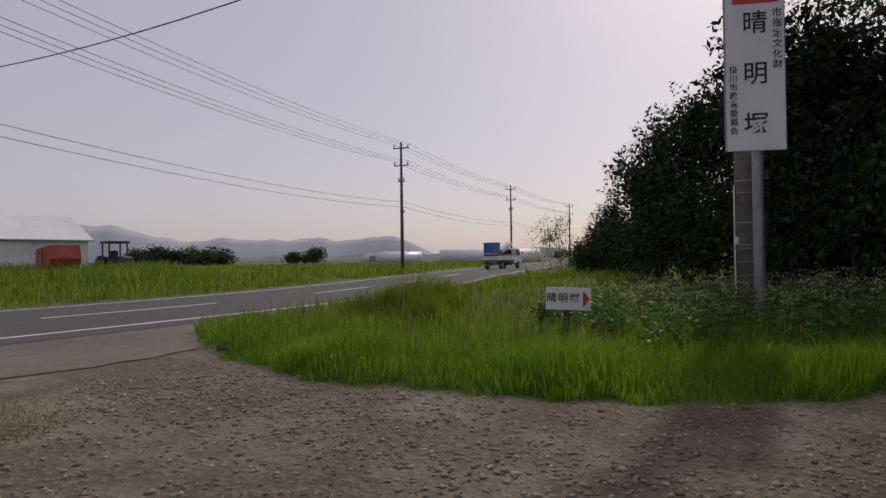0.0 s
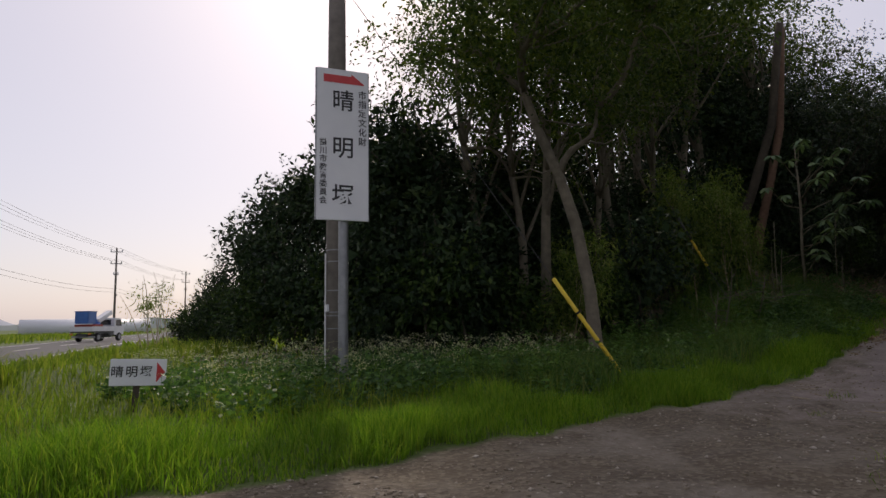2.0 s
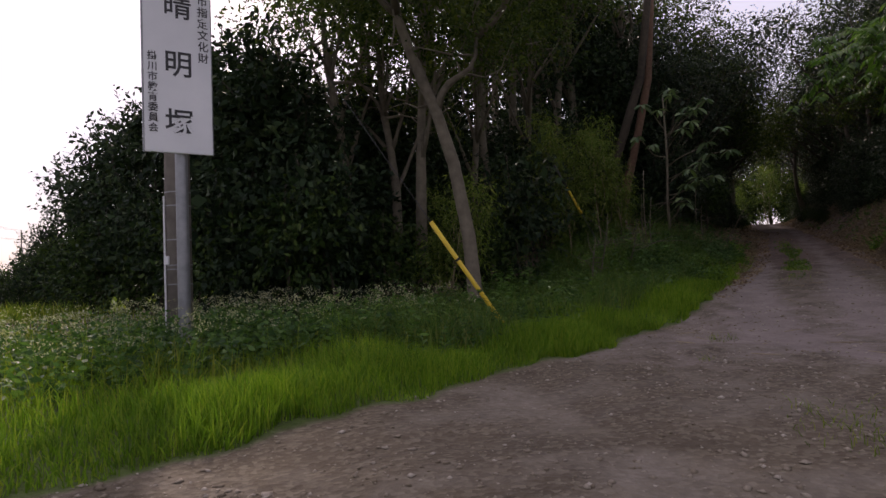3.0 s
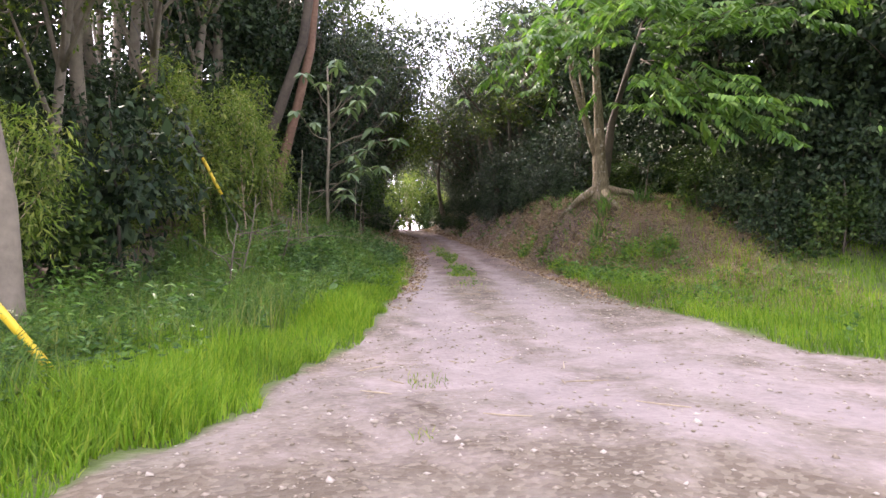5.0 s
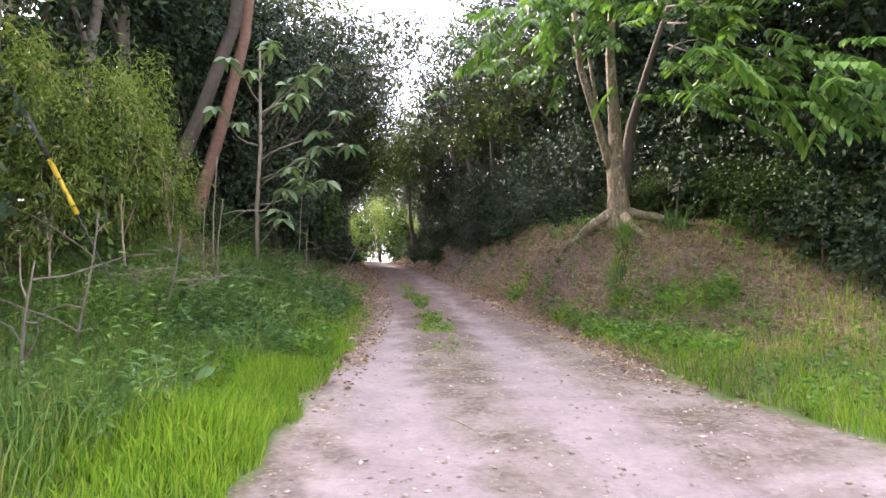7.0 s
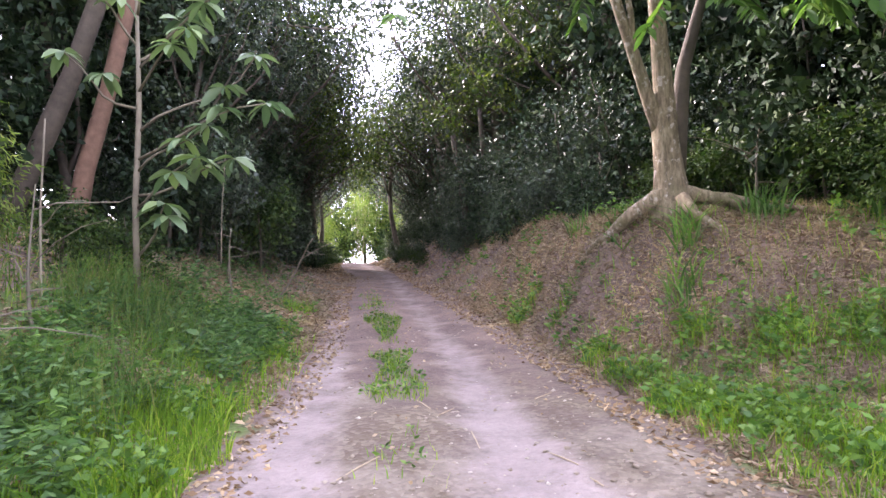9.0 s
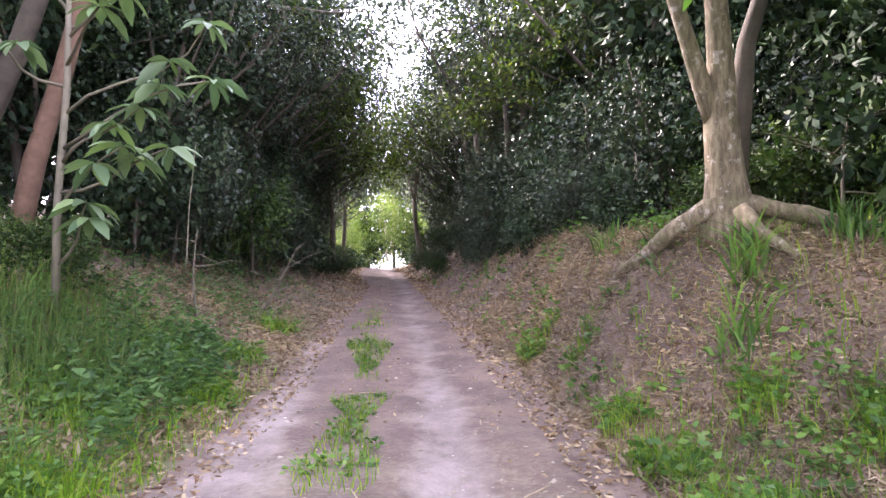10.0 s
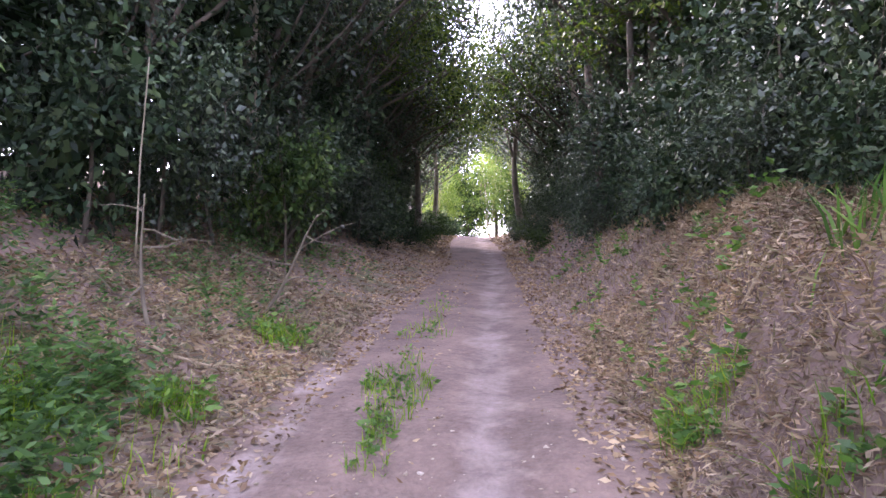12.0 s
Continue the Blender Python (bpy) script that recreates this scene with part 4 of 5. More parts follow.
def field(x, y, rng):
    r = np.hypot(x - 2, y + 5)
    out = ~inside(TRACK, x, y) & (edge_distance(x, y, ROAD, False) > 4.5) & (edge_distance(x, y) > 0.05)
    out = out & ~inside(apron, x, y)
    wood = (x < -6.5) & (y > np.interp(x, [-24, -11.5, -6], [6.5, 4.5, 4.5]))
    return out & ~wood & ~((y > 5.5) & (x > -12)) & (rng.uniform(0, 1, len(x)) < np.clip(9 / r, 0, 1) ** 1.2) & (x < -3) & ((edge_distance(x, y) > 1.2) | (y < -4))


x, y, rng = scatter(620000, -75, -3, -40, 30, field, 2)
blades(x, y, rng.uniform(0.18, 0.48, len(x)) * (0.85 + 0.3 * np.sin(x * 0.9 + y * 0.5) * np.sin(y * 1.1 - x * 0.3)), np.clip(np.hypot(x - 2, y + 5) * 0.0016, 0.009, 0.08), M_FIELD, "field_grass", "tall green meadow grass", 0.55, 4)


def right_grass(x, y, rng):
    d = edge_distance(x, y)
    d = np.where(inside(TRACK, x, y), -d, d) + ragged(x, y)
    return (d > 0.03) & (x > right_x(y) - 0.3) & (rng.uniform(0, 1, len(x)) < np.interp(y, [3, 9, 12, 14], [1, 0.95, 0.45, 0.1]) * np.interp(d, [0, 3, 6], [1, 0.7, 0.4]))


x, y, rng = scatter(110000, 1.4, 11, 2, 15, right_grass, 5)
blades(x, y, rng.uniform(0.07, 0.26, len(x)), 0.011, M_GRASS, "verge_grass", "short grass beside the track", 0.5, 6)

# ---------------------------------------------------------------- single trees


def sign_oak():
    x, y = -4.05, 5.2
    ob = thing("oak_tree", "tall grey-barked oak leaning over the verge, thin yellow-green crown", "tree")
    z = land(x, y)
    t = [(x + 0.05, y, z - 0.3), (x, y, z + 0.4), (-4.1, 5.15, 1.7), (-4.25, 5.0, 2.9), (-4.45, 4.85, 3.75), (-4.7, 4.6, 4.6), (-4.85, 4.4, 5.3), (-4.9, 4.3, 6.6), (-4.7, 4.4, 8.0)]
    sh = [tube(t, [0.17, 0.125, 0.11, 0.103, 0.098, 0.085, 0.07, 0.05, 0.025], 10, 0.05, 1)]
    limbs = [((-4.45, 4.85, 3.75), (-3.9, 5.3, 5.0)), ((-3.9, 5.3, 5.0), (-3.0, 5.6, 6.6)), ((-4.85, 4.4, 5.3), (-6.5, 3.7, 6.4)), ((-4.85, 4.4, 5.3), (-3.6, 3.4, 6.3)),
             ((-4.9, 4.3, 6.2), (-2.4, 4.4, 7.3)), ((-3.6, 3.4, 6.3), (-1.8, 3.0, 7.0)), ((-3.0, 5.6, 6.6), (-1.4, 6.6, 7.2))]
    rng = np.random.default_rng(8)
    tips = []
    for i, (a, b) in enumerate(limbs):
        p = curve_pts(a, b, 7, 0.14, 80 + i)
        sh.append(tube(p, np.linspace(0.075, 0.025, 7), 6, 0.06, i))
        tips.append(b)
        for j in range(5):
            q = p[rng.integers(2, 7)]
            e = q + rng.normal(0, 0.6, 3) + np.array([0, 0, 0.25])
            sh.append(tube(curve_pts(q, e, 5, 0.25, 300 + i * 9 + j), np.linspace(0.022, 0.006, 5), 4))
    part("trunk", joined(*sh), M_BARK, ob, smooth=True)
    blobs = [(*b, 1.25, 1.25, 0.75) for b in tips if b[0] > -6] + [(-6.4, 3.6, 6.3, 1.05, 1.0, 0.8), (-5.9, 4.2, 7.4, 1.5, 1.4, 0.9), (-5.6, 4.3, 5.5, 1.2, 1.2, 0.7), (-4.4, 4.6, 6.3, 1.3, 1.3, 0.8), (-3.4, 5.2, 7.6, 1.5, 1.5, 0.9)] + [(-4.8, 4.2, 7.6, 2.6, 2.2, 1.2), (-5.3, 3.6, 6.2, 1.5, 1.2, 0.8), (-2.4, 4.6, 6.7, 1.6, 1.6, 0.8), (-3.4, 4.2, 5.7, 1.3, 1.3, 0.6), (-1.6, 5.4, 6.2, 1.4, 1.3, 0.7)]
    part("crown", sprays(blobs, 2600, 9, 0.105, 0.28, rng, 0.1), M_OAK, ob)


sign_oak()


def root_tree():
    bx, by = 3.32, 14.65
    bz = land(bx, by)
    ob = thing("rooted_tree", "pale forked tree with bare spreading roots on the bank", "tree")
    part("trunk", tube([(bx, by, bz - 0.35), (bx, by, bz + 0.02), (bx - 0.01, by, bz + 0.22), (bx - 0.03, by, bz + 0.5), (bx - 0.05, by, bz + 0.95), (bx - 0.03, by, bz + 1.35), (bx - 0.05, by, bz + 2.0), (bx - 0.12, by - 0.1, bz + 3.0), (bx - 0.1, by - 0.4, bz + 4.6)],
                       [0.32, 0.275, 0.215, 0.175, 0.155, 0.125, 0.105, 0.085, 0.05], 14, 0.05, 4), M_LICHEN, ob, smooth=True)
    part("stem", tube([(bx - 0.06, by, bz + 0.8), (bx - 0.2, by - 0.02, bz + 1.25), (bx - 0.36, by - 0.04, bz + 1.8), (bx - 0.66, by - 0.1, bz + 2.8), (bx - 0.85, by - 0.3, bz + 4.2)], [0.09, 0.088, 0.072, 0.06, 0.035], 10, 0.04, 5), M_LICHEN, ob, smooth=True)
    part("stem", tube([(bx + 0.1, by + 0.1, bz + 0.5), (bx + 0.2, by + 0.15, bz + 1.2), (bx + 0.3, by + 0.2, bz + 1.8), (bx + 0.6, by + 0.1, bz + 2.8), (bx + 0.95, by - 0.2, bz + 4.0)], [0.12, 0.11, 0.085, 0.06, 0.035], 10, 0.04, 6), M_DARKBARK, ob, smooth=True)
    for k, (pts, r) in enumerate(((((bx - 0.1, by - 0.05, bz + 0.22), (bx - 0.45, by - 0.05, bz + 0.02), (bx - 0.72, by + 0.3, 0), (bx - 0.9, by + 0.62, 0)), 0.105),
                                  (((bx + 0.1, by - 0.08, bz + 0.2), (bx + 0.5, by - 0.25, bz + 0.1), (bx + 0.9, by - 0.5, 0), (bx + 1.25, by - 0.75, 0)), 0.10))):
        p = [(a, b, c if c else land(a, b) + 0.05) for a, b, c in pts]
        q = np.array([np.interp(np.linspace(0, len(p) - 1, 9), range(len(p)), [u[i] for u in p]) for i in range(3)]).T
        part("root", tube(q, np.linspace(r, 0.035, 9) * (1 + 0.14 * np.sin(np.arange(9) * 2.1 + k)), 10, 0.13, k), M_LICHEN, ob, smooth=True)
    part("stem", tube([(bx - 0.4, by - 0.05, bz + 1.95), (bx - 0.42, by - 0.1, bz + 2.4), (bx - 0.55, by - 0.2, bz + 3.1)], [0.05, 0.04, 0.02], 8, 0.04, 8), M_LICHEN, ob, smooth=True)
    part("root", tube([(bx + 0.02, by - 0.22, bz + 0.12), (bx + 0.05, by - 0.42, bz - 0.08), (bx + 0.2, by - 0.6, land(bx + 0.2, by - 0.6) + 0.01), (bx + 0.3, by - 0.8, land(bx + 0.3, by - 0.8) - 0.02)], [0.09, 0.07, 0.05, 0.03], 9, 0.12, 9), M_LICHEN, ob, smooth=True)
    rng = np.random.default_rng(12)
    # layered fresh boughs hanging out over the grass
    boughs = [((bx - 0.1, by - 0.4, bz + 4.2), (1.6, 11.0, 5.3)), ((bx - 0.1, by - 0.4, bz + 4.0), (3.2, 10.2, 5.6)), ((bx + 0.9, by - 0.2, bz + 3.6), (4.8, 9.6, 5.2)), ((bx + 0.9, by - 0.2, bz + 3.2), (5.2, 10.4, 3.5)), ((bx + 0.9, by - 0.2, bz + 3.1), (4.2, 10.6, 4.0)),
              ((bx - 0.8, by - 0.3, bz + 4.0), (1.2, 12.6, 4.9)), ((bx, by - 0.4, bz + 4.4), (2.4, 9.6, 6.6)), ((bx + 0.9, by, bz + 4.0), (5.0, 9.0, 6.6)), ((bx, by, bz + 4.6), (3.0, 12, 7.2)), ((bx + 0.9, by - 0.2, bz + 3.9), (6.6, 9.2, 5.4))]
    pos, way, sz = [], [], []
    for i, (a, b) in enumerate(boughs):
        p = curve_pts(a, b, 8, 0.08, 500 + i)
        part("bough", tube(p, np.linspace(0.018, 0.006, 8), 5), M_DARKBARK, ob, smooth=True)
        for j in range(46):
            s = rng.uniform(0.15, 1.08)
            c = np.array(a) + (np.array(b) - np.array(a)) * s + rng.normal(0, 1, 3) * np.array([0.6, 0.6, 0.16])
            d = np.array(b) - np.array(a)
            d = d / np.linalg.norm(d) + rng.normal(0, 0.55, 3) * np.array([1, 1, 0.2])
            d /= np.linalg.norm(d)
            side = np.cross(d, (0, 0, 1))
            side /= np.linalg.norm(side) + 1e-9
            # a twig with leaves in two ranks
            for k in range(9):
                for sgn in (-1, 1):
                    pos.append(c + d * (k * 0.07))
                    way.append(side * sgn + d * 0.6 + np.array([0, 0, -0.35]) + rng.normal(0, 0.15, 3))
                    sz.append(rng.uniform(0.14, 0.22))
    part("crown", broad_leaves(np.array(pos), np.array(way), np.array(sz), 0.36, 0.3, rng), M_FRESH, ob, "fresh green layered leaves")


root_tree()


def bigleaf_tree():
    x, y = -3.2, 15.07
    z = land(x, y)
    ob = thing("sapling", "slender sapling with whorls of large pale leaves", "sapling")
    sh = [tube([(x, y, z - 0.2), (x - 0.03, y, z + 1.2), (x + 0.02, y, z + 2.4), (x - 0.02, y, z + 4.2)], [0.046, 0.040, 0.035, 0.018], 8, 0.04)]
    rng = np.random.default_rng(4)
    pos, way, sz = [], [], []
    for i, (h, dx, dy, dz) in enumerate(((1.15, 0.9, -0.5, 0.5), (1.6, 1.0, -0.4, 0.45), (1.75, 1.7, -0.4, 0.55), (2.1, 1.5, -0.1, 0.9), (0.55, 0.45, -0.3, 0.6), (2.6, 0.8, -0.5, 0.6), (1.3, 1.3, -0.4, 0.35), (2.4, -0.7, -0.4, 0.6), (3.0, 0.6, 0.3, 0.8), (3.2, -0.5, -0.4, 0.7), (2.9, 1.2, -0.3, 0.9), (3.6, 0.3, -0.4, 0.6))):
        p = curve_pts((x, y, z + h), (x + dx, y + dy, z + h + dz), 6, 0.12, 40 + i)
        part("branch", tube(p, np.linspace(0.02, 0.008, 6), 5), M_PALEBARK, ob, smooth=True)
        for tip in (p[-1], p[3] + np.array([0.15, -0.1, 0.08])):
            n = 8
            for k in range(n):
                a = 2 * math.pi * k / n + rng.uniform(0, 0.5)
                pos.append(tip)
                way.append((math.cos(a), math.sin(a), rng.uniform(-0.5, 0.25)))
                sz.append(rng.uniform(0.2, 0.34))
    part("stem", joined(*sh), M_PALEBARK, ob, smooth=True)
    part("leaves", broad_leaves(np.array(pos), np.array(way, float), np.array(sz), 0.40, 0.45, rng), M_BIGLEAF, ob, smooth=True)


bigleaf_tree()


def bare_trunk(pts, r, label, mat=M_DARKBARK, seed=0, name="tree_trunk", cat="trunk"):
    p = [(a, b, land(a, b) + c) for a, b, c in pts]
    return tagged(part(name, tube(np.array([np.interp(np.linspace(0, len(p) - 1, 9), range(len(p)), [u[i] for u in p]) for i in range(3)]).T, np.linspace(r, r * 0.6, 9), 10, 0.06, seed), mat, smooth=True), label, cat)


M_REDBARK = mottled("reddish bark", (0.09, 0.05, 0.03), (0.24, 0.14, 0.09), 8, 0.9, relief=0.8, dist=0.02)
bare_trunk([(-5.15, 17.2, -0.2), (-4.95, 17.2, 1.0), (-4.6, 17.2, 2.4), (-4.1, 17.1, 4.6), (-3.8, 17.0, 8.0)], 0.16, "reddish-brown leaning trunk among the bushes", M_REDBARK, 1)
bare_trunk([(-6.0, 16.7, -0.2), (-5.5, 16.7, 0.9), (-4.9, 16.7, 2.4), (-4.2, 16.6, 4.6), (-3.7, 16.4, 8.0)], 0.18, "dark grey leaning trunk among the bushes", M_DARKBARK, 2)
bare_trunk([(-3.3, 12.6, -0.1), (-3.32, 12.6, 0.8), (-3.3, 12.6, 1.5)], 0.010, "thin dry upright stem", M_BARK, 3, "dry_stem", "stem")
bare_trunk([(-3.5, 13.6, -0.1), (-3.52, 13.6, 0.9), (-3.48, 13.6, 1.9)], 0.014, "thin dry upright stem", M_PALEBARK, 4, "dry_stem", "stem")
bare_trunk([(-2.95, 17.5, 0.5), (-2.93, 17.5, 1.4), (-2.86, 17.5, 2.4)], 0.010, "pale hanging vine stem", M_PALEBARK, 5, "vine", "vine")
bare_trunk([(1.6, 25, -0.1), (1.45, 25, 1.4), (1.2, 25, 3.5)], 0.12, "dark trunk leaning over the track", M_DARKBARK, 8)
bare_trunk([(2.0, 24, -0.1), (2.0, 24, 1.4), (1.9, 24, 3.5)], 0.09, "dark trunk on the bank", M_DARKBARK, 9)

# ---------------------------------------------------------------- low growth


def herbs(n, keep, box4, hmin, hmax, size, mat, name, label, seed, per=14, ratio=0.5):
    """Leafy herbs: leaves set round short stems."""
    x, y, rng = scatter(n, *box4, keep, seed)
    n = len(x)
    h = rng.uniform(hmin, hmax, n)
    base = np.stack([x, y, heights(x, y)], 1)
    u = rng.uniform(0.15, 1.0, (n, per))
    a = rng.uniform(0, 2 * math.pi, (n, per))
    lean = rng.normal(0, 0.22, (n, 1, 2))
    pos = np.repeat(base[:, None], per, 1)
    pos[..., 2] += u * h[:, None]
    pos[..., :2] += lean * (u * h[:, None])[..., None] + rng.normal(0, 0.02, (n, per, 2))
    way = np.stack([np.cos(a), np.sin(a), rng.uniform(-0.3, 0.7, (n, per))], -1)
    sz = size * rng.uniform(0.6, 1.4, (n, per)) * (1.15 - 0.4 * u)
    build = broad_leaves if size > 0.1 else leaf_quads
    v, f = build(pos.reshape(-1, 3), way.reshape(-1, 3), sz.ravel(), ratio, 0.15, rng=rng)
    return tagged(part(name, (v, f), mat), label, "weeds", kind="stuff")


def left_weeds(x, y, rng):
    d = left_x(y) - x
    return (d > 0.7) & (d < 4.2) & (rng.uniform(0, 1, len(x)) < np.interp(y, [1, 3, 10, 14, 18, 24], [0, 1, 1, 0.85, 0.6, 0.4]) * np.interp(d, [0.7, 1.4], [0.2, 1]) * np.where((y > 12.5) & (np.sin(x * 1.9 + 0.6) * np.sin(y * 1.4) < 0.1), 0.25, 1))


herbs(7600, left_weeds, (-6.5, -1, 1, 24), 0.12, 0.5, 0.075, M_WEED, "weeds", "dark green leafy weeds on the bank", 31, 16, 0.3)
herbs(520, left_weeds, (-6, -1, 1.5, 13), 0.4, 0.85, 0.105, M_FRESH, "tall_weeds", "taller light green weeds on the bank", 32, 22, 0.34)
herbs(110, lambda x, y, rng: left_weeds(x, y, rng) & (y > 4) & (np.sin(x * 2.1 + y * 1.3) > -0.1), (-6, -1, 1.5, 14), 0.3, 0.8, 0.17, M_WEED, "tall_weeds", "broad-leaved dark green weeds on the bank", 131, 16, 0.42)


x, y, rng = scatter(52000, -6, -1, 2, 16, lambda x, y, rng: left_weeds(x, y, rng) & (np.sin(x * 1.7 - y * 0.9) * np.sin(y * 1.9) > -0.2), 132)
blades(x, y, rng.uniform(0.2, 0.68, len(x)), 0.010, M_BANKGRASS, "bank_grass", "rank dark green grass among the weeds", 0.5, 133)


def right_weeds(x, y, rng):
    d = x - right_x(y)
    return (d > 0.15) & (d < 4) & (rng.uniform(0, 1, len(x)) < np.interp(y, [5, 8, 13, 16, 24, 30], [0.2, 0.5, 0.8, 0.5, 0.4, 0.2])) & (np.sin(x * 2.3) * np.sin(y * 1.9 + x) > -0.1)


herbs(4200, right_weeds, (-2, 7, 5, 30), 0.08, 0.32, 0.075, M_FRESH, "bank_weeds", "fresh green weeds on the leaf-strewn bank", 33)


def sign_weeds(x, y, rng):
    return ~inside(TRACK, x, y) & (edge_distance(x, y) > 1.9) & (y > -1.3) & (y < 5.2)


herbs(1700, sign_weeds, (-9, -2.6, -1.5, 5), 0.2, 0.6, 0.09, M_WEED, "tall_weeds", "dark weeds under the signs", 34)
x, y, rng = scatter(800, -8.5, -2.6, -1.8, 4.5, sign_weeds, 35)
h = rng.uniform(0.45, 0.8, len(x))
blades(x, y, h, 0.006, M_GRASS, "seed_stalks", "stalks with pale seed heads", 0.25, 36)
tip = np.repeat(np.stack([x, y, heights(x, y) + h * 0.92], 1), 12, 0) + rng.normal(0, 1, (len(x) * 12, 3)) * np.array([0.045, 0.045, 0.018])
tagged(part("seed_heads", leaf_quads(tip, rng.normal(0, 1, tip.shape), np.full(len(tip), 0.024), 0.6, 0.1, rng), M_SEED), "pale feathery seed heads of tall weeds", "weeds", kind="stuff")


def mid_strip(x, y, rng):
    c = 0.5 * (left_x(y) + right_x(y)) - 0.42
    return (np.abs(x - c) < 0.2 + 0.1 * np.sin(y * 3)) & (rng.uniform(0, 1, len(x)) < np.interp(y, [10.5, 12.5, 13.5, 16.5, 18, 22], [0, 0.3, 1, 0.95, 0.4, 0.0])) & (np.sin(y * 1.9 + 0.5) > -0.7)


herbs(2600, mid_strip, (-1.5, 1.5, 9.5, 24), 0.04, 0.15, 0.058, M_FRESH, "strip_weeds", "low green weeds between the wheel tracks", 37, 8)
x, y, rng = scatter(30000, -1.5, 1.5, 9.5, 24, mid_strip, 38)
blades(x, y, rng.uniform(0.05, 0.18, len(x)), 0.008, M_GRASS, "strip_grass", "short grass between the wheel tracks", 0.6, 39)


def patches(x, y, rng):
    m = np.zeros(len(x), bool)
    for cx, cy, rx, ry in ((2.1, 0.9, 1.5, 1.0), (-3.4, -7.9, 1.6, 0.8), (-0.3, 4.6, 0.22, 0.3), (-0.25, 3.2, 0.12, 0.14)):
        m |= ((x - cx) / rx) ** 2 + ((y - cy) / ry) ** 2 < rng.uniform(0.1, 1.1, len(x))
    return m


x, y, rng = scatter(90000, -5.5, 4, -9, 5.5, patches, 40)
blades(x, y, rng.uniform(0.03, 0.11, len(x)), 0.007, M_FIELD, "gravel_grass", "thin grass growing through the gravel", 0.8, 41)


def clump(cx, cy, r, n, hmax, seed):
    rng = np.random.default_rng(seed)
    a, q = rng.uniform(0, 6.28, n), r * np.sqrt(rng.uniform(0, 1, n))
    blades(cx + np.cos(a) * q, cy + np.sin(a) * q, rng.uniform(0.5, 1.0, n) * hmax * (1.15 - q / r * 0.6), 0.016, M_FIELD, "grass_clump", "tall dark tussock in the meadow", 0.5, seed)


clump(-10.4, -3.4, 1.0, 2000, 0.95, 51)
clump(-11.6, -2.6, 0.9, 1500, 0.9, 52)
clump(-9.3, -3.2, 0.6, 900, 0.8, 53)

# fallen leaves
def litter_place(x, y, rng):
    dl, dr = left_x(y) - x, x - right_x(y)
    near = ((dr > -0.35) & (dr < 4.5)) | ((dl > -0.3) & (dl < 4.5))
    return near & (rng.uniform(0, 1, len(x)) < np.interp(y, [8, 11, 30], [0.0, 1, 0.8]) * np.where(dr > -0.35, 1.0, 0.9))


x, y, rng = scatter(105000, -6, 6, 8.5, 30, litter_place, 61)
pos = np.stack([x, y, heights(x, y) + 0.012], 1)
way = np.stack([rng.normal(0, 1, len(x)), rng.normal(0, 1, len(x)), rng.normal(0.05, 0.25, len(x))], 1)
tagged(part("fallen_leaves", leaf_quads(pos, way, rng.uniform(0.03, 0.085, len(x)), 0.42, 0.2, rng), M_LITTER), "brown fallen leaves on the banks", "leaf litter", kind="stuff")


def straw_place(x, y, rng):
    dr = x - right_x(y)
    return (dr > 0.1) & (dr < 3.5) & (rng.uniform(0, 1, len(x)) < np.interp(y, [8, 12, 18, 24], [0.5, 1, 0.9, 0.4]))


x, y, rng = scatter(70000, 0, 6.5, 8, 24, straw_place, 62)
blades(x, y, rng.uniform(0.05, 0.2, len(x)), 0.009, M_STRAW, "dry_grass", "dry straw-coloured grass on the bank", 1.2, 63)

# stones


def pebbles(n, keep, box4, smin, smax, seed, label):
    x, y, rng = scatter(n, *box4, keep, seed)
    n = len(x)
    s = smin + (smax - smin) * rng.uniform(0, 1, n) ** 3
    t = np.array([(1, 0, 0), (-1, 0, 0), (0, 1, 0), (0, -1, 0), (0, 0, 1), (0, 0, -1)], float)
    v = t[None] * rng.uniform(0.55, 1.2, (n, 6, 1)) + rng.normal(0, 0.18, (n, 6, 3))
    a = rng.uniform(0, 6.28, n)
    ca, sa_ = np.cos(a)[:, None], np.sin(a)[:, None]
    vx, vy = v[..., 0] * ca - v[..., 1] * sa_, v[..., 0] * sa_ + v[..., 1] * ca
    v = np.stack([vx, vy, v[..., 2] * 0.55], -1) * s[:, None, None] + np.stack([x, y, heights(x, y) + s * 0.15], 1)[:, None]
    f = np.array([(0, 2, 4), (2, 1, 4), (1, 3, 4), (3, 0, 4), (2, 0, 5), (1, 2, 5), (3, 1, 5), (0, 3, 5)])
    fi = (np.arange(n)[:, None, None] * 6 + f[None]).reshape(-1, 3)
    return tagged(part("gravel_stones", (v.reshape(-1, 3), fi), M_STONES), label, "gravel", kind="stuff")


M_STONES, _t, _b = material("loose stones", 0.9)
_g = _t.nodes.new("ShaderNodeNewGeometry")
_t.links.new(ramp(_t, _g.outputs["Random Per Island"], [(0.0, (0.15, 0.12, 0.08)), (0.4, (0.24, 0.20, 0.145)), (0.8, (0.30, 0.26, 0.20)), (1.0, (0.42, 0.375, 0.31))]), _b.inputs["Base Color"])


def on_gravel(x, y, rng):
    bands = 0.5 + 0.5 * np.sin(x * 1.1 + 2 * np.sin(y * 0.6)) * np.sin(y * 0.9 - x * 0.4)
    return inside(TRACK, x, y) & (rng.uniform(0, 1, len(x)) < (0.25 + 0.75 * bands) * np.interp(y, [4, 9, 14], [1, 0.8, 0.25]))


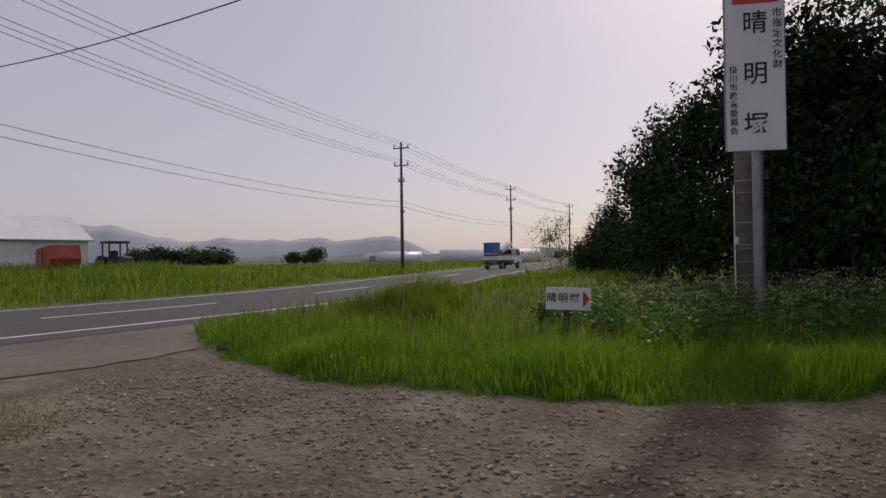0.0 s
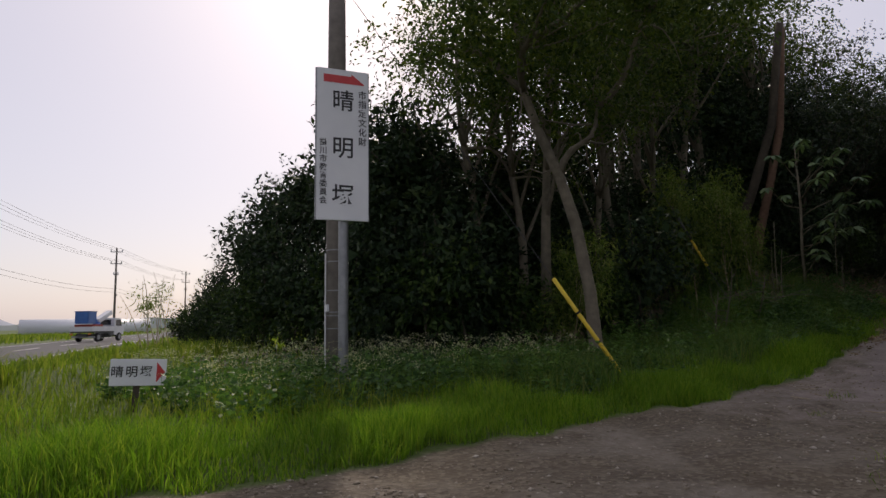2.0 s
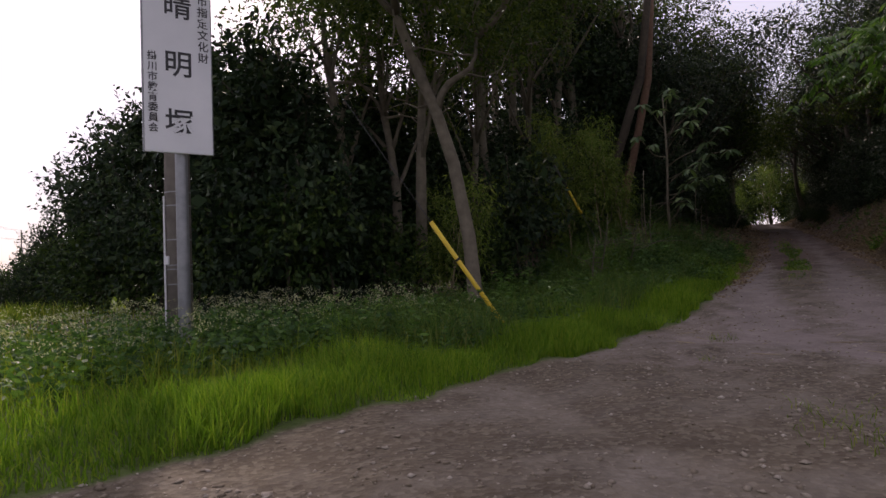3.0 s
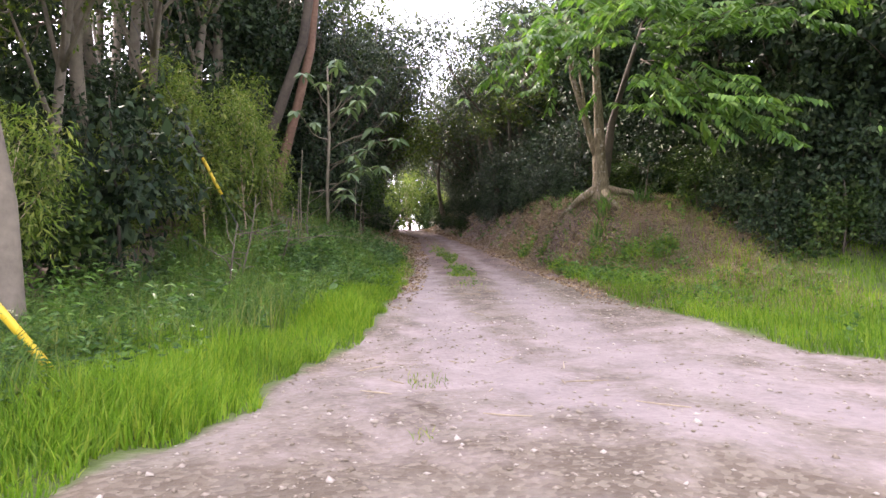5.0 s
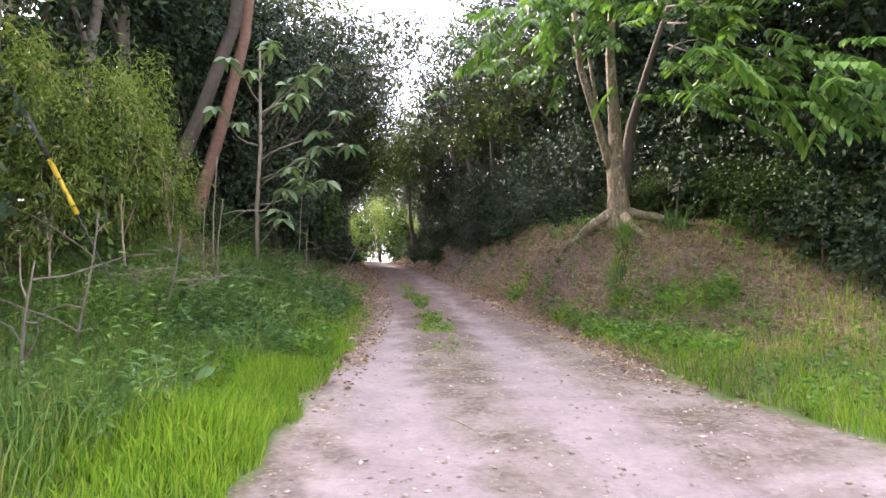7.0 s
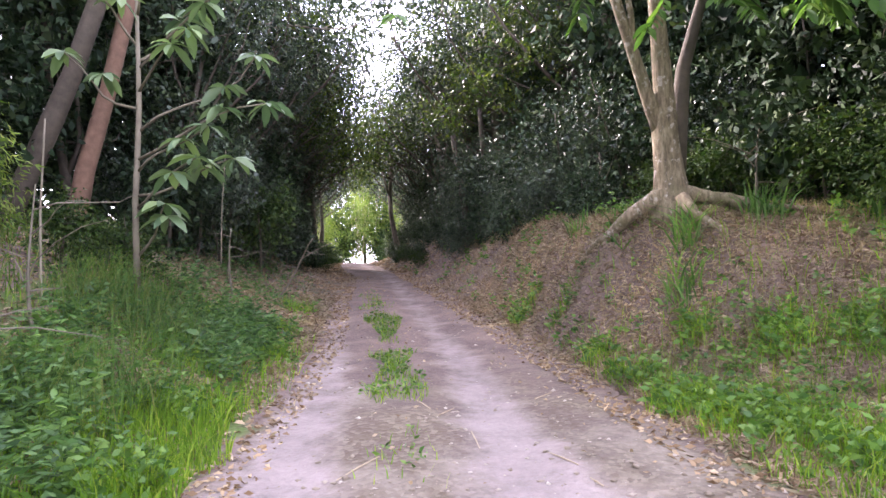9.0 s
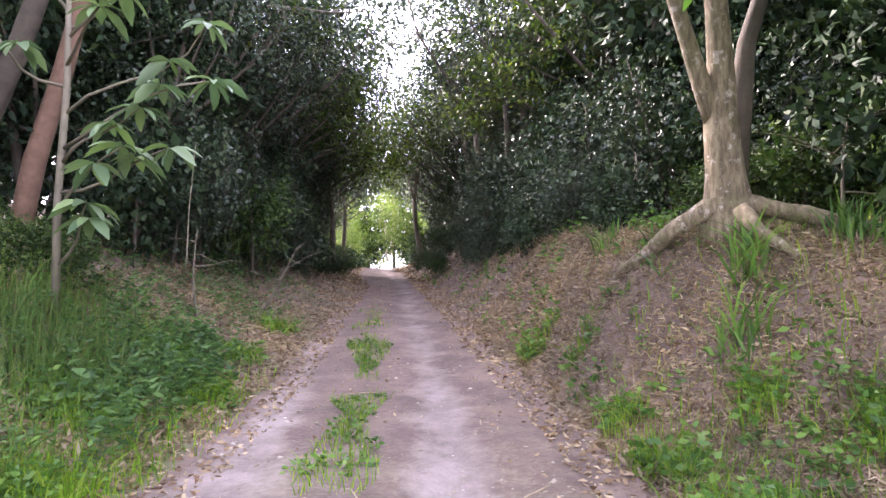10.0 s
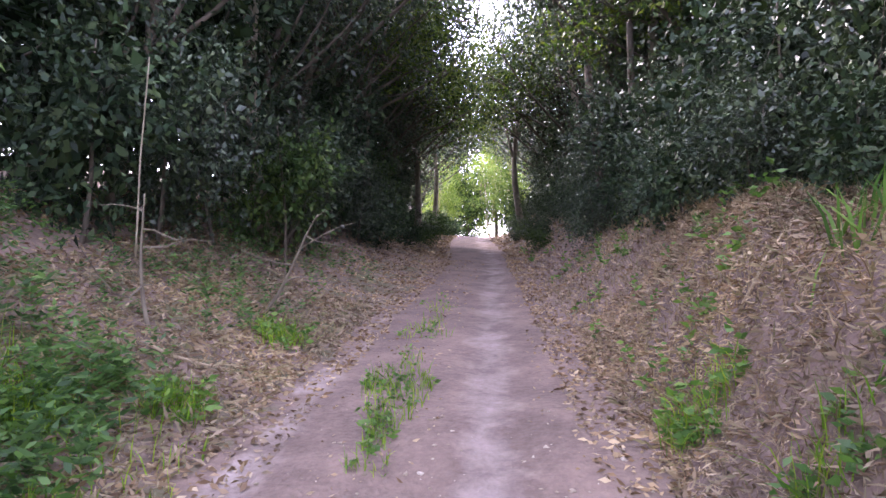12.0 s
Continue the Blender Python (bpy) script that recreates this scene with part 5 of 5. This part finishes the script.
pebbles(30000, on_gravel, (-7, 4.5, -7.5, 6), 0.005, 0.03, 71, "loose grey gravel on the track")
pebbles(26000, on_gravel, (-5.5, 1.5, -7.5, -1.5), 0.007, 0.034, 73, "coarse loose gravel at the mouth of the track")
pebbles(15000, on_gravel, (-2, 4, 6, 17), 0.006, 0.03, 72, "scattered stones on the earth track")


def strip_leaves(x, y, rng):
    c = 0.5 * (left_x(y) + right_x(y)) - 0.42
    off = np.minimum(np.abs(x - c - 0.75), np.abs(x - c + 0.75))
    return inside(TRACK, x, y) & (rng.uniform(0, 1, len(x)) < smooth((off - 0.2) / 0.5) * np.interp(y, [9, 13, 17], [0, 0.3, 1]))


x, y, rng = scatter(9000, -3, 2.5, 9, 28, strip_leaves, 64)
pos = np.stack([x, y, heights(x, y) + 0.008], 1)
way = np.stack([rng.normal(0, 1, len(x)), rng.normal(0, 1, len(x)), rng.normal(0.05, 0.2, len(x))], 1)
tagged(part("scattered_leaves", leaf_quads(pos, way, rng.uniform(0.02, 0.06, len(x)), 0.45, 0.2, rng), M_LITTER), "dry leaves strewn between the wheel tracks", "leaf litter", kind="stuff")


def tufts(x, y, rng):
    m = np.zeros(len(x), bool)
    for cx, cy, r in ((2.35, 12.0, 0.35), (2.75, 11.5, 0.45), (2.2, 12.9, 0.28), (3.1, 10.8, 0.5), (3.4, 12.6, 0.3), (2.15, 13.9, 0.22), (3.9, 12.2, 0.35), (2.05, 15.3, 0.2), (1.75, 16.4, 0.25), (2.9, 13.2, 0.2),
                      (-1.75, 16.4, 0.25), (-1.45, 14.6, 0.3), (-2.1, 13.6, 0.4), (-1.6, 12.3, 0.45), (-1.45, 10.8, 0.4), (-1.9, 18.4, 0.3), (-2.3, 15.6, 0.35)):
        m |= np.hypot(x - cx, y - cy) < r * np.sqrt(rng.uniform(0, 1.2, len(x)))
    return m


herbs(9000, tufts, (-3, 4.5, 10, 19), 0.08, 0.34, 0.085, M_FRESH, "fresh_tufts", "bright green leafy tufts on the banks", 65, 12)
x, y, rng = scatter(90000, -3, 4.5, 10, 19, tufts, 66)
blades(x, y, rng.uniform(0.1, 0.36, len(x)), 0.009, M_GRASS, "bank_tufts", "arching grass tufts on the banks", 0.7, 67)


def twigs(n, seed):
    rng = np.random.default_rng(seed)
    for i in range(n):
        x, y, a = rng.uniform(-1.2, 1.4), rng.uniform(3.2, 17), rng.uniform(0, 6.28)
        l = rng.uniform(0.06, 0.2)
        p = [(x + math.cos(a) * s, y + math.sin(a) * s, land(x + math.cos(a) * s, y + math.sin(a) * s) + 0.006) for s in (-l, 0, l)]
        tagged(part("twig", tube(p, [0.004, 0.006, 0.003], 5), M_DRYSTEM), "small dry twig lying on the track", "twig", "twigs on the track")


twigs(26, 68)
for i, (cx, cy, l, r) in enumerate(((2.35, 16.9, 0.3, 0.012), (-2.2, 17.2, 0.3, 0.014))):
    p = [(cx + s * l, cy + 0.4 * s * l, land(cx + s * l, cy + 0.4 * s * l) + 0.03) for s in (-1, -0.3, 0.4, 1)]
    tagged(part("fallen_branch", tube(p, [r, r, r * 0.8, r * 0.5], 6), M_DRYSTEM, smooth=True), "dry fallen branch on the bank", "branch", "fallen branches")


def long_litter(x, y, rng):
    dr = x - right_x(y)
    return (dr > 0.0) & (dr < 3.2)


x, y, rng = scatter(42000, 1.0, 5.2, 10.2, 19, long_litter, 69)
pos = np.stack([x, y, heights(x, y) + rng.uniform(0.005, 0.03, len(x))], 1)
way = np.stack([rng.normal(0, 1, len(x)), rng.normal(0, 1, len(x)), rng.normal(0.0, 0.3, len(x))], 1)
tagged(part("bamboo_litter", leaf_quads(pos, way, rng.uniform(0.05, 0.11, len(x)), 0.22, 0.15, rng), M_STRAW), "straw-coloured fallen bamboo leaves on the bank", "leaf litter", kind="stuff")

# long arching grass at the foot of the rooted tree
rng = np.random.default_rng(81)
for i, (cx, cy, n, hh) in enumerate(((3.25, 14.1, 60, 0.5), (3.0, 13.75, 50, 0.45), (4.0, 13.9, 55, 0.5), (2.75, 14.9, 26, 0.35), (4.9, 13.3, 45, 0.4), (2.55, 16.1, 30, 0.4))):
    q, r = rng.normal(0, 0.09, n), rng.normal(0, 0.09, n)
    blades(cx + q, cy + r, rng.uniform(0.6, 1.0, n) * hh, 0.024, M_FRESH, "arching_grass", "broad-bladed arching grass at the foot of a tree", 0.8, 82 + i)


def slope(x, y, rng):
    dr = x - right_x(y)
    return (dr > 0.05) & (dr < 2.6) & (np.sin(x * 3.1 + y) * np.sin(y * 2.3 - x) > -0.75)


x, y, rng = scatter(78000, 1.0, 5.0, 10.5, 20, slope, 91)
pos = np.stack([x, y, heights(x, y) + rng.uniform(0.01, 0.06, len(x))], 1)
way = np.stack([rng.normal(-0.4, 0.8, len(x)), rng.normal(-0.2, 0.8, len(x)), rng.normal(-0.25, 0.4, len(x))], 1)
tagged(part("dry_litter", leaf_quads(pos, way, rng.uniform(0.035, 0.10, len(x)), 0.13, 0.2, rng), M_LITTER), "dry pinkish leaves and stalks matted on the slope", "leaf litter", kind="stuff")
x, y, rng = scatter(22000, -4.5, -1.2, 12.5, 21, lambda x, y, rng: (left_x(y) - x > 0.1) & (left_x(y) - x < 2.6), 92)
pos = np.stack([x, y, heights(x, y) + rng.uniform(0.01, 0.08, len(x))], 1)
way = np.stack([rng.normal(0.4, 0.8, len(x)), rng.normal(-0.2, 0.8, len(x)), rng.normal(-0.15, 0.45, len(x))], 1)
tagged(part("dry_litter", leaf_quads(pos, way, rng.uniform(0.05, 0.14, len(x)), 0.2, 0.2, rng), M_STRAW), "dry brown leaves and stalks matted on the slope", "leaf litter", kind="stuff")


def dead_branch(x, y, seed, tall):
    """A leafless, many-forked dead bough standing out of the bushes."""
    rng = np.random.default_rng(seed)
    ob = thing("dead_branch", "bare dead bough standing out of the bushes", "branch", group="dead boughs on the bank")
    foot = np.array([x, y, land(x, y) - 0.1])
    tip = foot + np.array([rng.normal(0.3, 0.3), rng.normal(0, 0.3), tall])
    main = curve_pts(foot, tip, 9, 0.08, seed)
    part("stem", tube(main, np.linspace(0.022, 0.006, 9), 6, 0.05, seed), M_BARK, ob, smooth=True)
    for k in range(6):
        p = main[3 + k % 5]
        q = p + np.array([rng.normal(0.2, 0.45), rng.normal(-0.1, 0.35), rng.uniform(-0.1, 0.5)])
        part("twig", tube(curve_pts(p, q, 5, 0.14, seed * 9 + k), np.linspace(0.009, 0.003, 5), 5), M_BARK, ob)


for i, (x, y, tall) in enumerate(((-3.3, 8.6, 1.3), (-3.6, 9.9, 1.6), (-3.3, 11.2, 1.2), (-3.2, 13.0, 1.5), (-2.7, 17.4, 1.3), (-2.5, 19.0, 1.2), (3.1, 17.2, 1.1), (4.3, 14.6, 1.2))):
    dead_branch(x, y, 300 + i, tall)

x, y, rng = scatter(22000, -7, 3, 29, 47, lambda x, y, rng: ((left_x(y) - x > -0.2) & (left_x(y) - x < 3)) | ((x - right_x(y) > -0.2) & (x - right_x(y) < 3)), 93)
pos = np.stack([x, y, heights(x, y) + 0.015], 1)
way = np.stack([rng.normal(0, 1, len(x)), rng.normal(0, 1, len(x)), rng.normal(0.05, 0.3, len(x))], 1)
tagged(part("fallen_leaves", leaf_quads(pos, way, rng.uniform(0.06, 0.14, len(x)), 0.42, 0.2, rng), M_LITTER), "brown fallen leaves at the end of the track", "leaf litter", kind="stuff")

herbs(900, lambda x, y, rng: (left_x(y) - x > 0.35) & (left_x(y) - x < 2.2) & (np.sin(x * 2.7 + y * 1.3) > -0.2), (-4, -1.2, 10.5, 16.5), 0.2, 0.6, 0.10, M_WEED, "tall_weeds", "lush green weeds at the foot of the bank", 94, 20, 0.3)
herbs(420, lambda x, y, rng: (x - right_x(y) > 0.1) & (x - right_x(y) < 1.7) & (np.sin(x * 3.3 - y * 2.1) > 0.2), (1.0, 5, 11, 19), 0.06, 0.22, 0.085, M_FRESH, "bank_weeds", "bright green seedlings among the litter", 95, 10, 0.5)

# ---------------------------------------------------------------- far side of the road


def wheel(parent, x, y, r, w, mat=M_STEEL):
    o = part("wheel", tube([(x, y - w / 2, r), (x, y - w * 0.4, r), (x, y + w * 0.4, r), (x, y + w / 2, r)], [r * 0.88, r, r, r * 0.88], 20), M_RUBBER, parent, "black rubber tyre", True)
    part("rim", tube([(x, y - w / 2 - 0.012, r), (x, y + w / 2 + 0.012, r)], [r * 0.55] * 2, 16), mat, o, "grey steel rim")


def lift_truck():
    ob = thing("lift_truck", "white flatbed truck with a folded blue aerial lift on the road", "truck", pose(-60.6, 16.2, 0.02, 0, 0, 131))
    part("chassis", box(-2.5, -0.4, 0.45, 2.2, 0.4, 0.68, 0.02), M_DARKMETAL, ob)
    part("bed", box(-2.7, -0.95, 0.78, 0.75, 0.95, 0.95, 0.02), M_DARKMETAL, ob)
    for y0, y1 in ((-0.98, -0.94), (0.94, 0.98)):
        part("side_gate", box(-2.7, y0, 0.9, 0.75, y1, 1.32, 0.012), M_VANWHITE, ob, "white side gate")
    part("tail_gate", box(-2.74, -0.95, 0.9, -2.69, 0.95, 1.3, 0.012), M_VANWHITE, ob)
    cab = part("cab", prism([(0.85, 0.55), (2.5, 0.55), (2.58, 1.05), (2.35, 1.35), (2.05, 2.02), (0.95, 2.08), (0.85, 2.0)], -0.9, 0.9, 0.04), M_VANWHITE, ob, "white cab")
    cab.matrix_local = pose(0, 0, 0, 0, 0, -90) @ Matrix.Diagonal((1, 1, 1, 1))
    for sy in (-1, 1):
        g = part("side_window", prism([(1.15, 1.35), (2.12, 1.35), (1.92, 1.9), (1.15, 1.92)], sy * 0.905 - 0.008, sy * 0.905 + 0.008), M_GLASS, cab, "dark glass")
        part("mirror", box(sy * 1.08 - 0.06, 2.25, 1.5, sy * 1.08 + 0.06, 2.3, 1.8, 0.02), M_BLACK, cab)
    part("windscreen", prism([(2.36, 1.36), (2.39, 1.36), (2.1, 2.0), (2.07, 2.0)], -0.78, 0.78), M_GLASS, cab, "dark glass")
    part("rear_window", prism([(0.83, 1.45), (0.86, 1.45), (0.86, 1.9), (0.83, 1.9)], -0.6, 0.6), M_GLASS, cab, "dark glass")
    for x in (-1.6, 1.75):
        for y in (-0.82, 0.82):
            wheel(ob, x, y, 0.38, 0.24)
    part("turntable", tube([(-0.4, 0, 0.95), (-0.4, 0, 1.3), (-0.4, 0, 1.75)], [0.42, 0.32, 0.3], 16), M_BLUE, ob, smooth=True)
    part("tool_box", box(-2.2, -0.9, 0.95, -0.9, 0.9, 1.5, 0.03), M_RUSTRED, ob, "dull red tool boxes")
    bm = prism([(-0.28, -0.2), (0.28, -0.2), (0.28, 0.2), (-0.28, 0.2)], 0, 2.3, 0.03)
    part("boom", bm, M_VANWHITE, ob, "white folded boom").matrix_local = pose(-0.5, 0, 1.75, 0, -22, 0)
    bm = prism([(-0.2, -0.15), (0.2, -0.15), (0.2, 0.15), (-0.2, 0.15)], 0, 2.0, 0.03)
    part("boom_arm", bm, M_BLUE, ob, "blue boom arm").matrix_local = pose(-0.3, 0.1, 1.7, 0, -165, 0)
    part("bucket", box(-2.7, -0.6, 1.55, -1.4, 0.6, 2.6, 0.06), M_BLUE, ob, "blue work bucket")
    part("bucket_rim", box(-2.73, -0.63, 2.55, -1.37, 0.63, 2.64, 0.02), M_BLUE, ob)
    for y in (-0.8, 0.8):
        part("tail_lamp", box(-2.76, y - 0.12, 0.6, -2.72, y + 0.12, 0.74, 0.01), M_ORANGE, ob, "orange tail lamp")
    for x in (-2.3, 0.3):
        part("outrigger", box(x - 0.08, -1.0, 0.35, x + 0.08, 1.0, 0.5, 0.02), M_STEEL, ob)


lift_truck()


def tractor():
    ob = thing("tractor", "dark farm tractor with a roofed cab parked in the weeds", "tractor", pose(-64.3, -20.8, 0, 0, 0, 35) @ Matrix.Diagonal((1.25, 1.25, 1.2, 1)))
    part("bonnet", prism([(0.3, 0.75), (2.2, 0.75), (2.25, 1.3), (1.9, 1.45), (0.3, 1.55)], -0.35, 0.35, 0.05), M_DARKMETAL, ob).matrix_local = pose(0, 0, 0, 0, 0, -90)
    for x in (-0.95, 0.3):
        for y in (-0.65, 0.65):
            part("cab_post", box(x - 0.05, y - 0.05, 1.1, x + 0.05, y + 0.05, 2.5, 0.01), M_DARKMETAL, ob)
    part("cab_roof", box(-1.15, -0.8, 2.5, 0.5, 0.8, 2.68, 0.05), M_DARKMETAL, ob)
    part("cab_body", box(-1.0, -0.6, 0.8, 0.35, 0.6, 1.45, 0.04), M_DARKMETAL, ob)
    part("seat", box(-0.75, -0.25, 1.4, -0.3, 0.25, 1.95, 0.05), M_BLACK, ob)
    for x, r, w in ((-0.8, 0.78, 0.42), (1.75, 0.5, 0.28)):
        for y in (-0.8, 0.8):
            wheel(ob, x, y, r, w, M_RUSTRED)
    part("exhaust", tube([(1.2, 0.25, 1.4), (1.2, 0.25, 2.4)], [0.04] * 2, 8), M_DARKMETAL, ob)
    part("front_loader", box(2.3, -0.8, 0.5, 2.9, 0.8, 1.0, 0.05), M_DARKMETAL, ob)


tractor()


def hopper():
    ob = thing("farm_trailer", "faded red farm trailer with sloping sides in the weeds", "trailer", pose(-59.2, -24.2, 0, 0, 0, 30) @ Matrix.Diagonal((1.05, 1.05, 1.05, 1)))
    bm = prism([(-2.3, 2.35), (2.0, 2.6), (2.45, 1.5), (1.9, 0.75), (-1.9, 0.75), (-2.45, 1.5)], -1.1, 1.1, 0.05)
    part("body", bm, M_RUSTRED, ob).matrix_local = pose(0, 0, 0, 0, 0, -90)
    part("side_rib", box(-0.1, -1.16, 0.8, 0.1, -1.1, 2.4, 0.01), M_RUSTRED, ob)
    part("side_rib", box(-0.1, 1.1, 0.8, 0.1, 1.16, 2.4, 0.01), M_RUSTRED, ob)
    for x in (-1.1, 1.1):
        for y in (-0.9, 0.9):
            wheel(ob, x, y, 0.45, 0.3)
    part("drawbar", box(2.2, -0.08, 0.5, 3.4, 0.08, 0.62, 0.02), M_DARKMETAL, ob)


hopper()


def barn():
    # long side runs along local x from the near right corner; depth runs along local -y
    ob = thing("barn", "long pale sheet-metal barn with a white pitched roof", "barn", pose(-75.3, -26.2, 0, 0, 0, -50))
    L, D, E, R = 30.0, 9.0, 3.7, 6.3
    part("wall", box(0, -0.1, 0, L, 0.1, E), M_BARN, ob, "pale front wall")
    part("wall", box(0, -D - 0.1, 0, L, -D + 0.1, E), M_BARN, ob)
    for x in (0.1, L - 0.1):
        part("gable", prism([(-D, 0), (0, 0), (0, E), (-D / 2, R - 0.1), (-D, E)], x - 0.08, x + 0.08), M_BARN, ob)
    part("roof", prism([(0.4, E - 0.15), (0.4, E), (-D / 2, R + 0.1), (-D - 0.4, E), (-D - 0.4, E - 0.15), (-D / 2, R - 0.08)], -0.4, L + 0.4), M_BARNROOF, ob, "white sheet roof")
    part("gutter", tube([(-0.4, 0.45, E - 0.1), (L + 0.4, 0.45, E - 0.1)], [0.07] * 2, 8), M_STEEL, ob)
    for i in range(19):
        part("wall_rib", box(0.8 + i * 1.6, 0.1, 0, 0.86 + i * 1.6, 0.14, E - 0.2), M_BARN, ob)
    part("sliding_door", box(9, 0.1, 0, 13.5, 0.18, 3.1, 0.02), M_BARN, ob, "pale sliding door")


barn()


def greenhouse(x, y, turn, length):
    ob = thing("greenhouse", "long white film greenhouse beyond the fields", "greenhouse", pose(x, y, 0, 0, 0, turn), "greenhouses beyond the fields")
    prof = [(-4, 0), (-4, 1.6)] + [(-4 * math.cos(a), 1.6 + 1.7 * math.sin(a)) for a in np.linspace(0.2, math.pi - 0.2, 9)] + [(4, 1.6), (4, 0)]
    part("film_cover", prism(prof, -length / 2, length / 2), M_FILM, ob, "pale film cover", True)
    for s in (-1, 1):
        part("end_frame", box(s * length / 2 - 0.1, -1.2, 0, s * length / 2 + 0.1, 1.2, 2.2), M_STEEL, ob)


for gx, gy, gt, gl in ((-240, 78, 160, 70), (-225, 105, 155, 60), (-262, 30, 172, 60), (-270, 5, 180, 26), (-150, 105, 130, 40), (-160, 47, 75, 26), (-200, 30, 82, 14)):
    greenhouse(gx, gy, gt, gl)


def far_tree(x, y, h, w, seed):
    rng = np.random.default_rng(seed)
    ob = thing("distant_tree", "hazy dark green tree beyond the fields", "tree", pose(x, y, 0), "trees beyond the fields")
    part("trunk", tube([(0, 0, -0.2), (0.1, 0, h * 0.3), (0, 0.1, h * 0.8)], [0.2, 0.16, 0.06], 6), M_DARKBARK, ob)
    bl = [(rng.normal(0, w * 0.35), rng.normal(0, w * 0.35), h * rng.uniform(0.35, 0.65), w * rng.uniform(0.4, 0.7), w * rng.uniform(0.4, 0.7), h * 0.35) for _ in range(5)]
    part("crown", sprays(bl, 150, 8, 0.75, 0.9, rng, 0.3), M_FARTREE, ob)


for i in range(6):
    far_tree(-150 + W.normal(0, 3), -36 + i * 3.3, W.uniform(3.2, 5.2), W.uniform(2.5, 3.6), 700 + i)
for i, (tx, ty) in enumerate(((-175, -2), (-178, 2), (-230, 60), (-300, 130), (-306, 142), (-312, 120))):
    far_tree(tx, ty, W.uniform(3, 5.5), 3.5, 720 + i)


def hills(name, dist, y0, y1, low, high, seed, mat, label):
    rng = np.random.default_rng(seed)
    a = np.radians(np.linspace(y0, y1, 120))
    ph = rng.uniform(0, 6.28, 6)
    h = sum(math.pow(0.62, k) * np.sin(a * (7 * 1.9 ** k) + ph[k]) for k in range(6))
    h = low + (high - low) * (h - h.min()) / (h.max() - h.min())
    h *= np.clip(np.minimum(np.arange(120), np.arange(120)[::-1]) / 12, 0, 1)
    v = []
    for r, s in ((dist * 0.97, 0.0), (dist, 0.75), (dist * 1.03, 1.0), (dist * 1.15, 0.0)):
        v += [(-math.sin(b) * r, math.cos(b) * r, q * s - 1) for b, q in zip(a, h)]
    f = [(k * 120 + i, k * 120 + i + 1, (k + 1) * 120 + i + 1, (k + 1) * 120 + i) for k in range(3) for i in range(119)]
    tagged(part(name, (v, f), mat, smooth=True), label, "hills", kind="structure")


# the ridge's haze is put into the colour, greyer and lighter than leaves
M_HILL2 = mottled("haze-tinted nearer woods", (0.13, 0.17, 0.17), (0.22, 0.26, 0.24), 0.03, 1.0, relief=0.0)
hills("backdrop_hills", 1900, 76, 130, 55, 112, 3, M_HILL, "hills on the horizon tinted pale blue-grey for haze")
hills("backdrop_woods", 900, 62, 100, 3, 15, 5, M_HILL2, "low wooded ridge beyond the fields tinted for haze")


def weeds_band(x, y, rng):
    return (edge_distance(x, y, ROAD, False) > 5.5) & (rng.uniform(0, 1, len(x)) < 0.5 + 0.5 * np.sin(x * 0.7) * np.sin(y * 0.9 + 1))


x, y, rng = scatter(9000, -60, -34, -30, -12, weeds_band, 81)
blades(x, y, rng.uniform(0.5, 1.25, len(x)), 0.07, M_FIELD, "roadside_weeds", "tall weeds in front of the farm machines", 0.3, 82)
x, y, rng = scatter(5000, -62, -54, -32, -15, lambda x, y, rng: rng.uniform(0, 1, len(x)) < 0.45 + 0.55 * np.sin(x * 1.1 + y) * np.sin(y * 1.3), 86)
blades(x, y, rng.uniform(0.8, 1.7, len(x)), 0.09, M_FIELD, "roadside_weeds", "rank weeds round the parked farm machines", 0.3, 87)


def far_field(x, y, rng):
    return (edge_distance(x, y, ROAD, False) > 5.5) & (x < -22) & ~((x > -26) & (y > 4))


x, y, rng = scatter(26000, -140, -22, -60, 70, far_field, 83)
blades(x, y, rng.uniform(0.25, 0.7, len(x)), 0.14, M_FIELD, "far_field_grass", "uneven tall grass across the fields", 0.4, 84)


def wispy_bush():
    ob = thing("young_bamboo", "wispy young bamboo at the end of the wood", "bamboo", pose(-21.5, 5.0, 0))
    rng = np.random.default_rng(9)
    for i in range(9):
        b = np.array([rng.normal(0, 0.8), rng.normal(0, 0.5), -0.1])
        tip = b + np.array([rng.normal(-0.5, 0.5), rng.normal(-0.2, 0.4), rng.uniform(2.2, 3.4)])
        part("cane", tube(curve_pts(b, tip, 6, 0.05, 900 + i), np.linspace(0.02, 0.006, 6), 5), M_DRYSTEM, ob)
    part("leaves", sprays([(-0.6, 0, 2.0, 1.3, 1.0, 1.2)], 90, 8, 0.16, 0.25, rng, 0.1, 0.4, 0.22), M_BAMBOO, ob)


wispy_bush()


def scrap():
    ob = thing("paper_scrap", "crumpled pale paper scrap at the grass edge", "litter", pose(-5.3, -5.0, land(-5.3, -5.0) + 0.03, 10, 0, 30))
    rng = np.random.default_rng(2)
    g = np.linspace(-0.09, 0.09, 6)
    v = [(a, b, abs(rng.normal(0, 0.035))) for a in g for b in g]
    f = [(i * 6 + j, i * 6 + j + 1, i * 6 + j + 7, i * 6 + j + 6) for i in range(5) for j in range(5)]
    part("sheet", (v, f), M_VANWHITE, ob)


scrap()
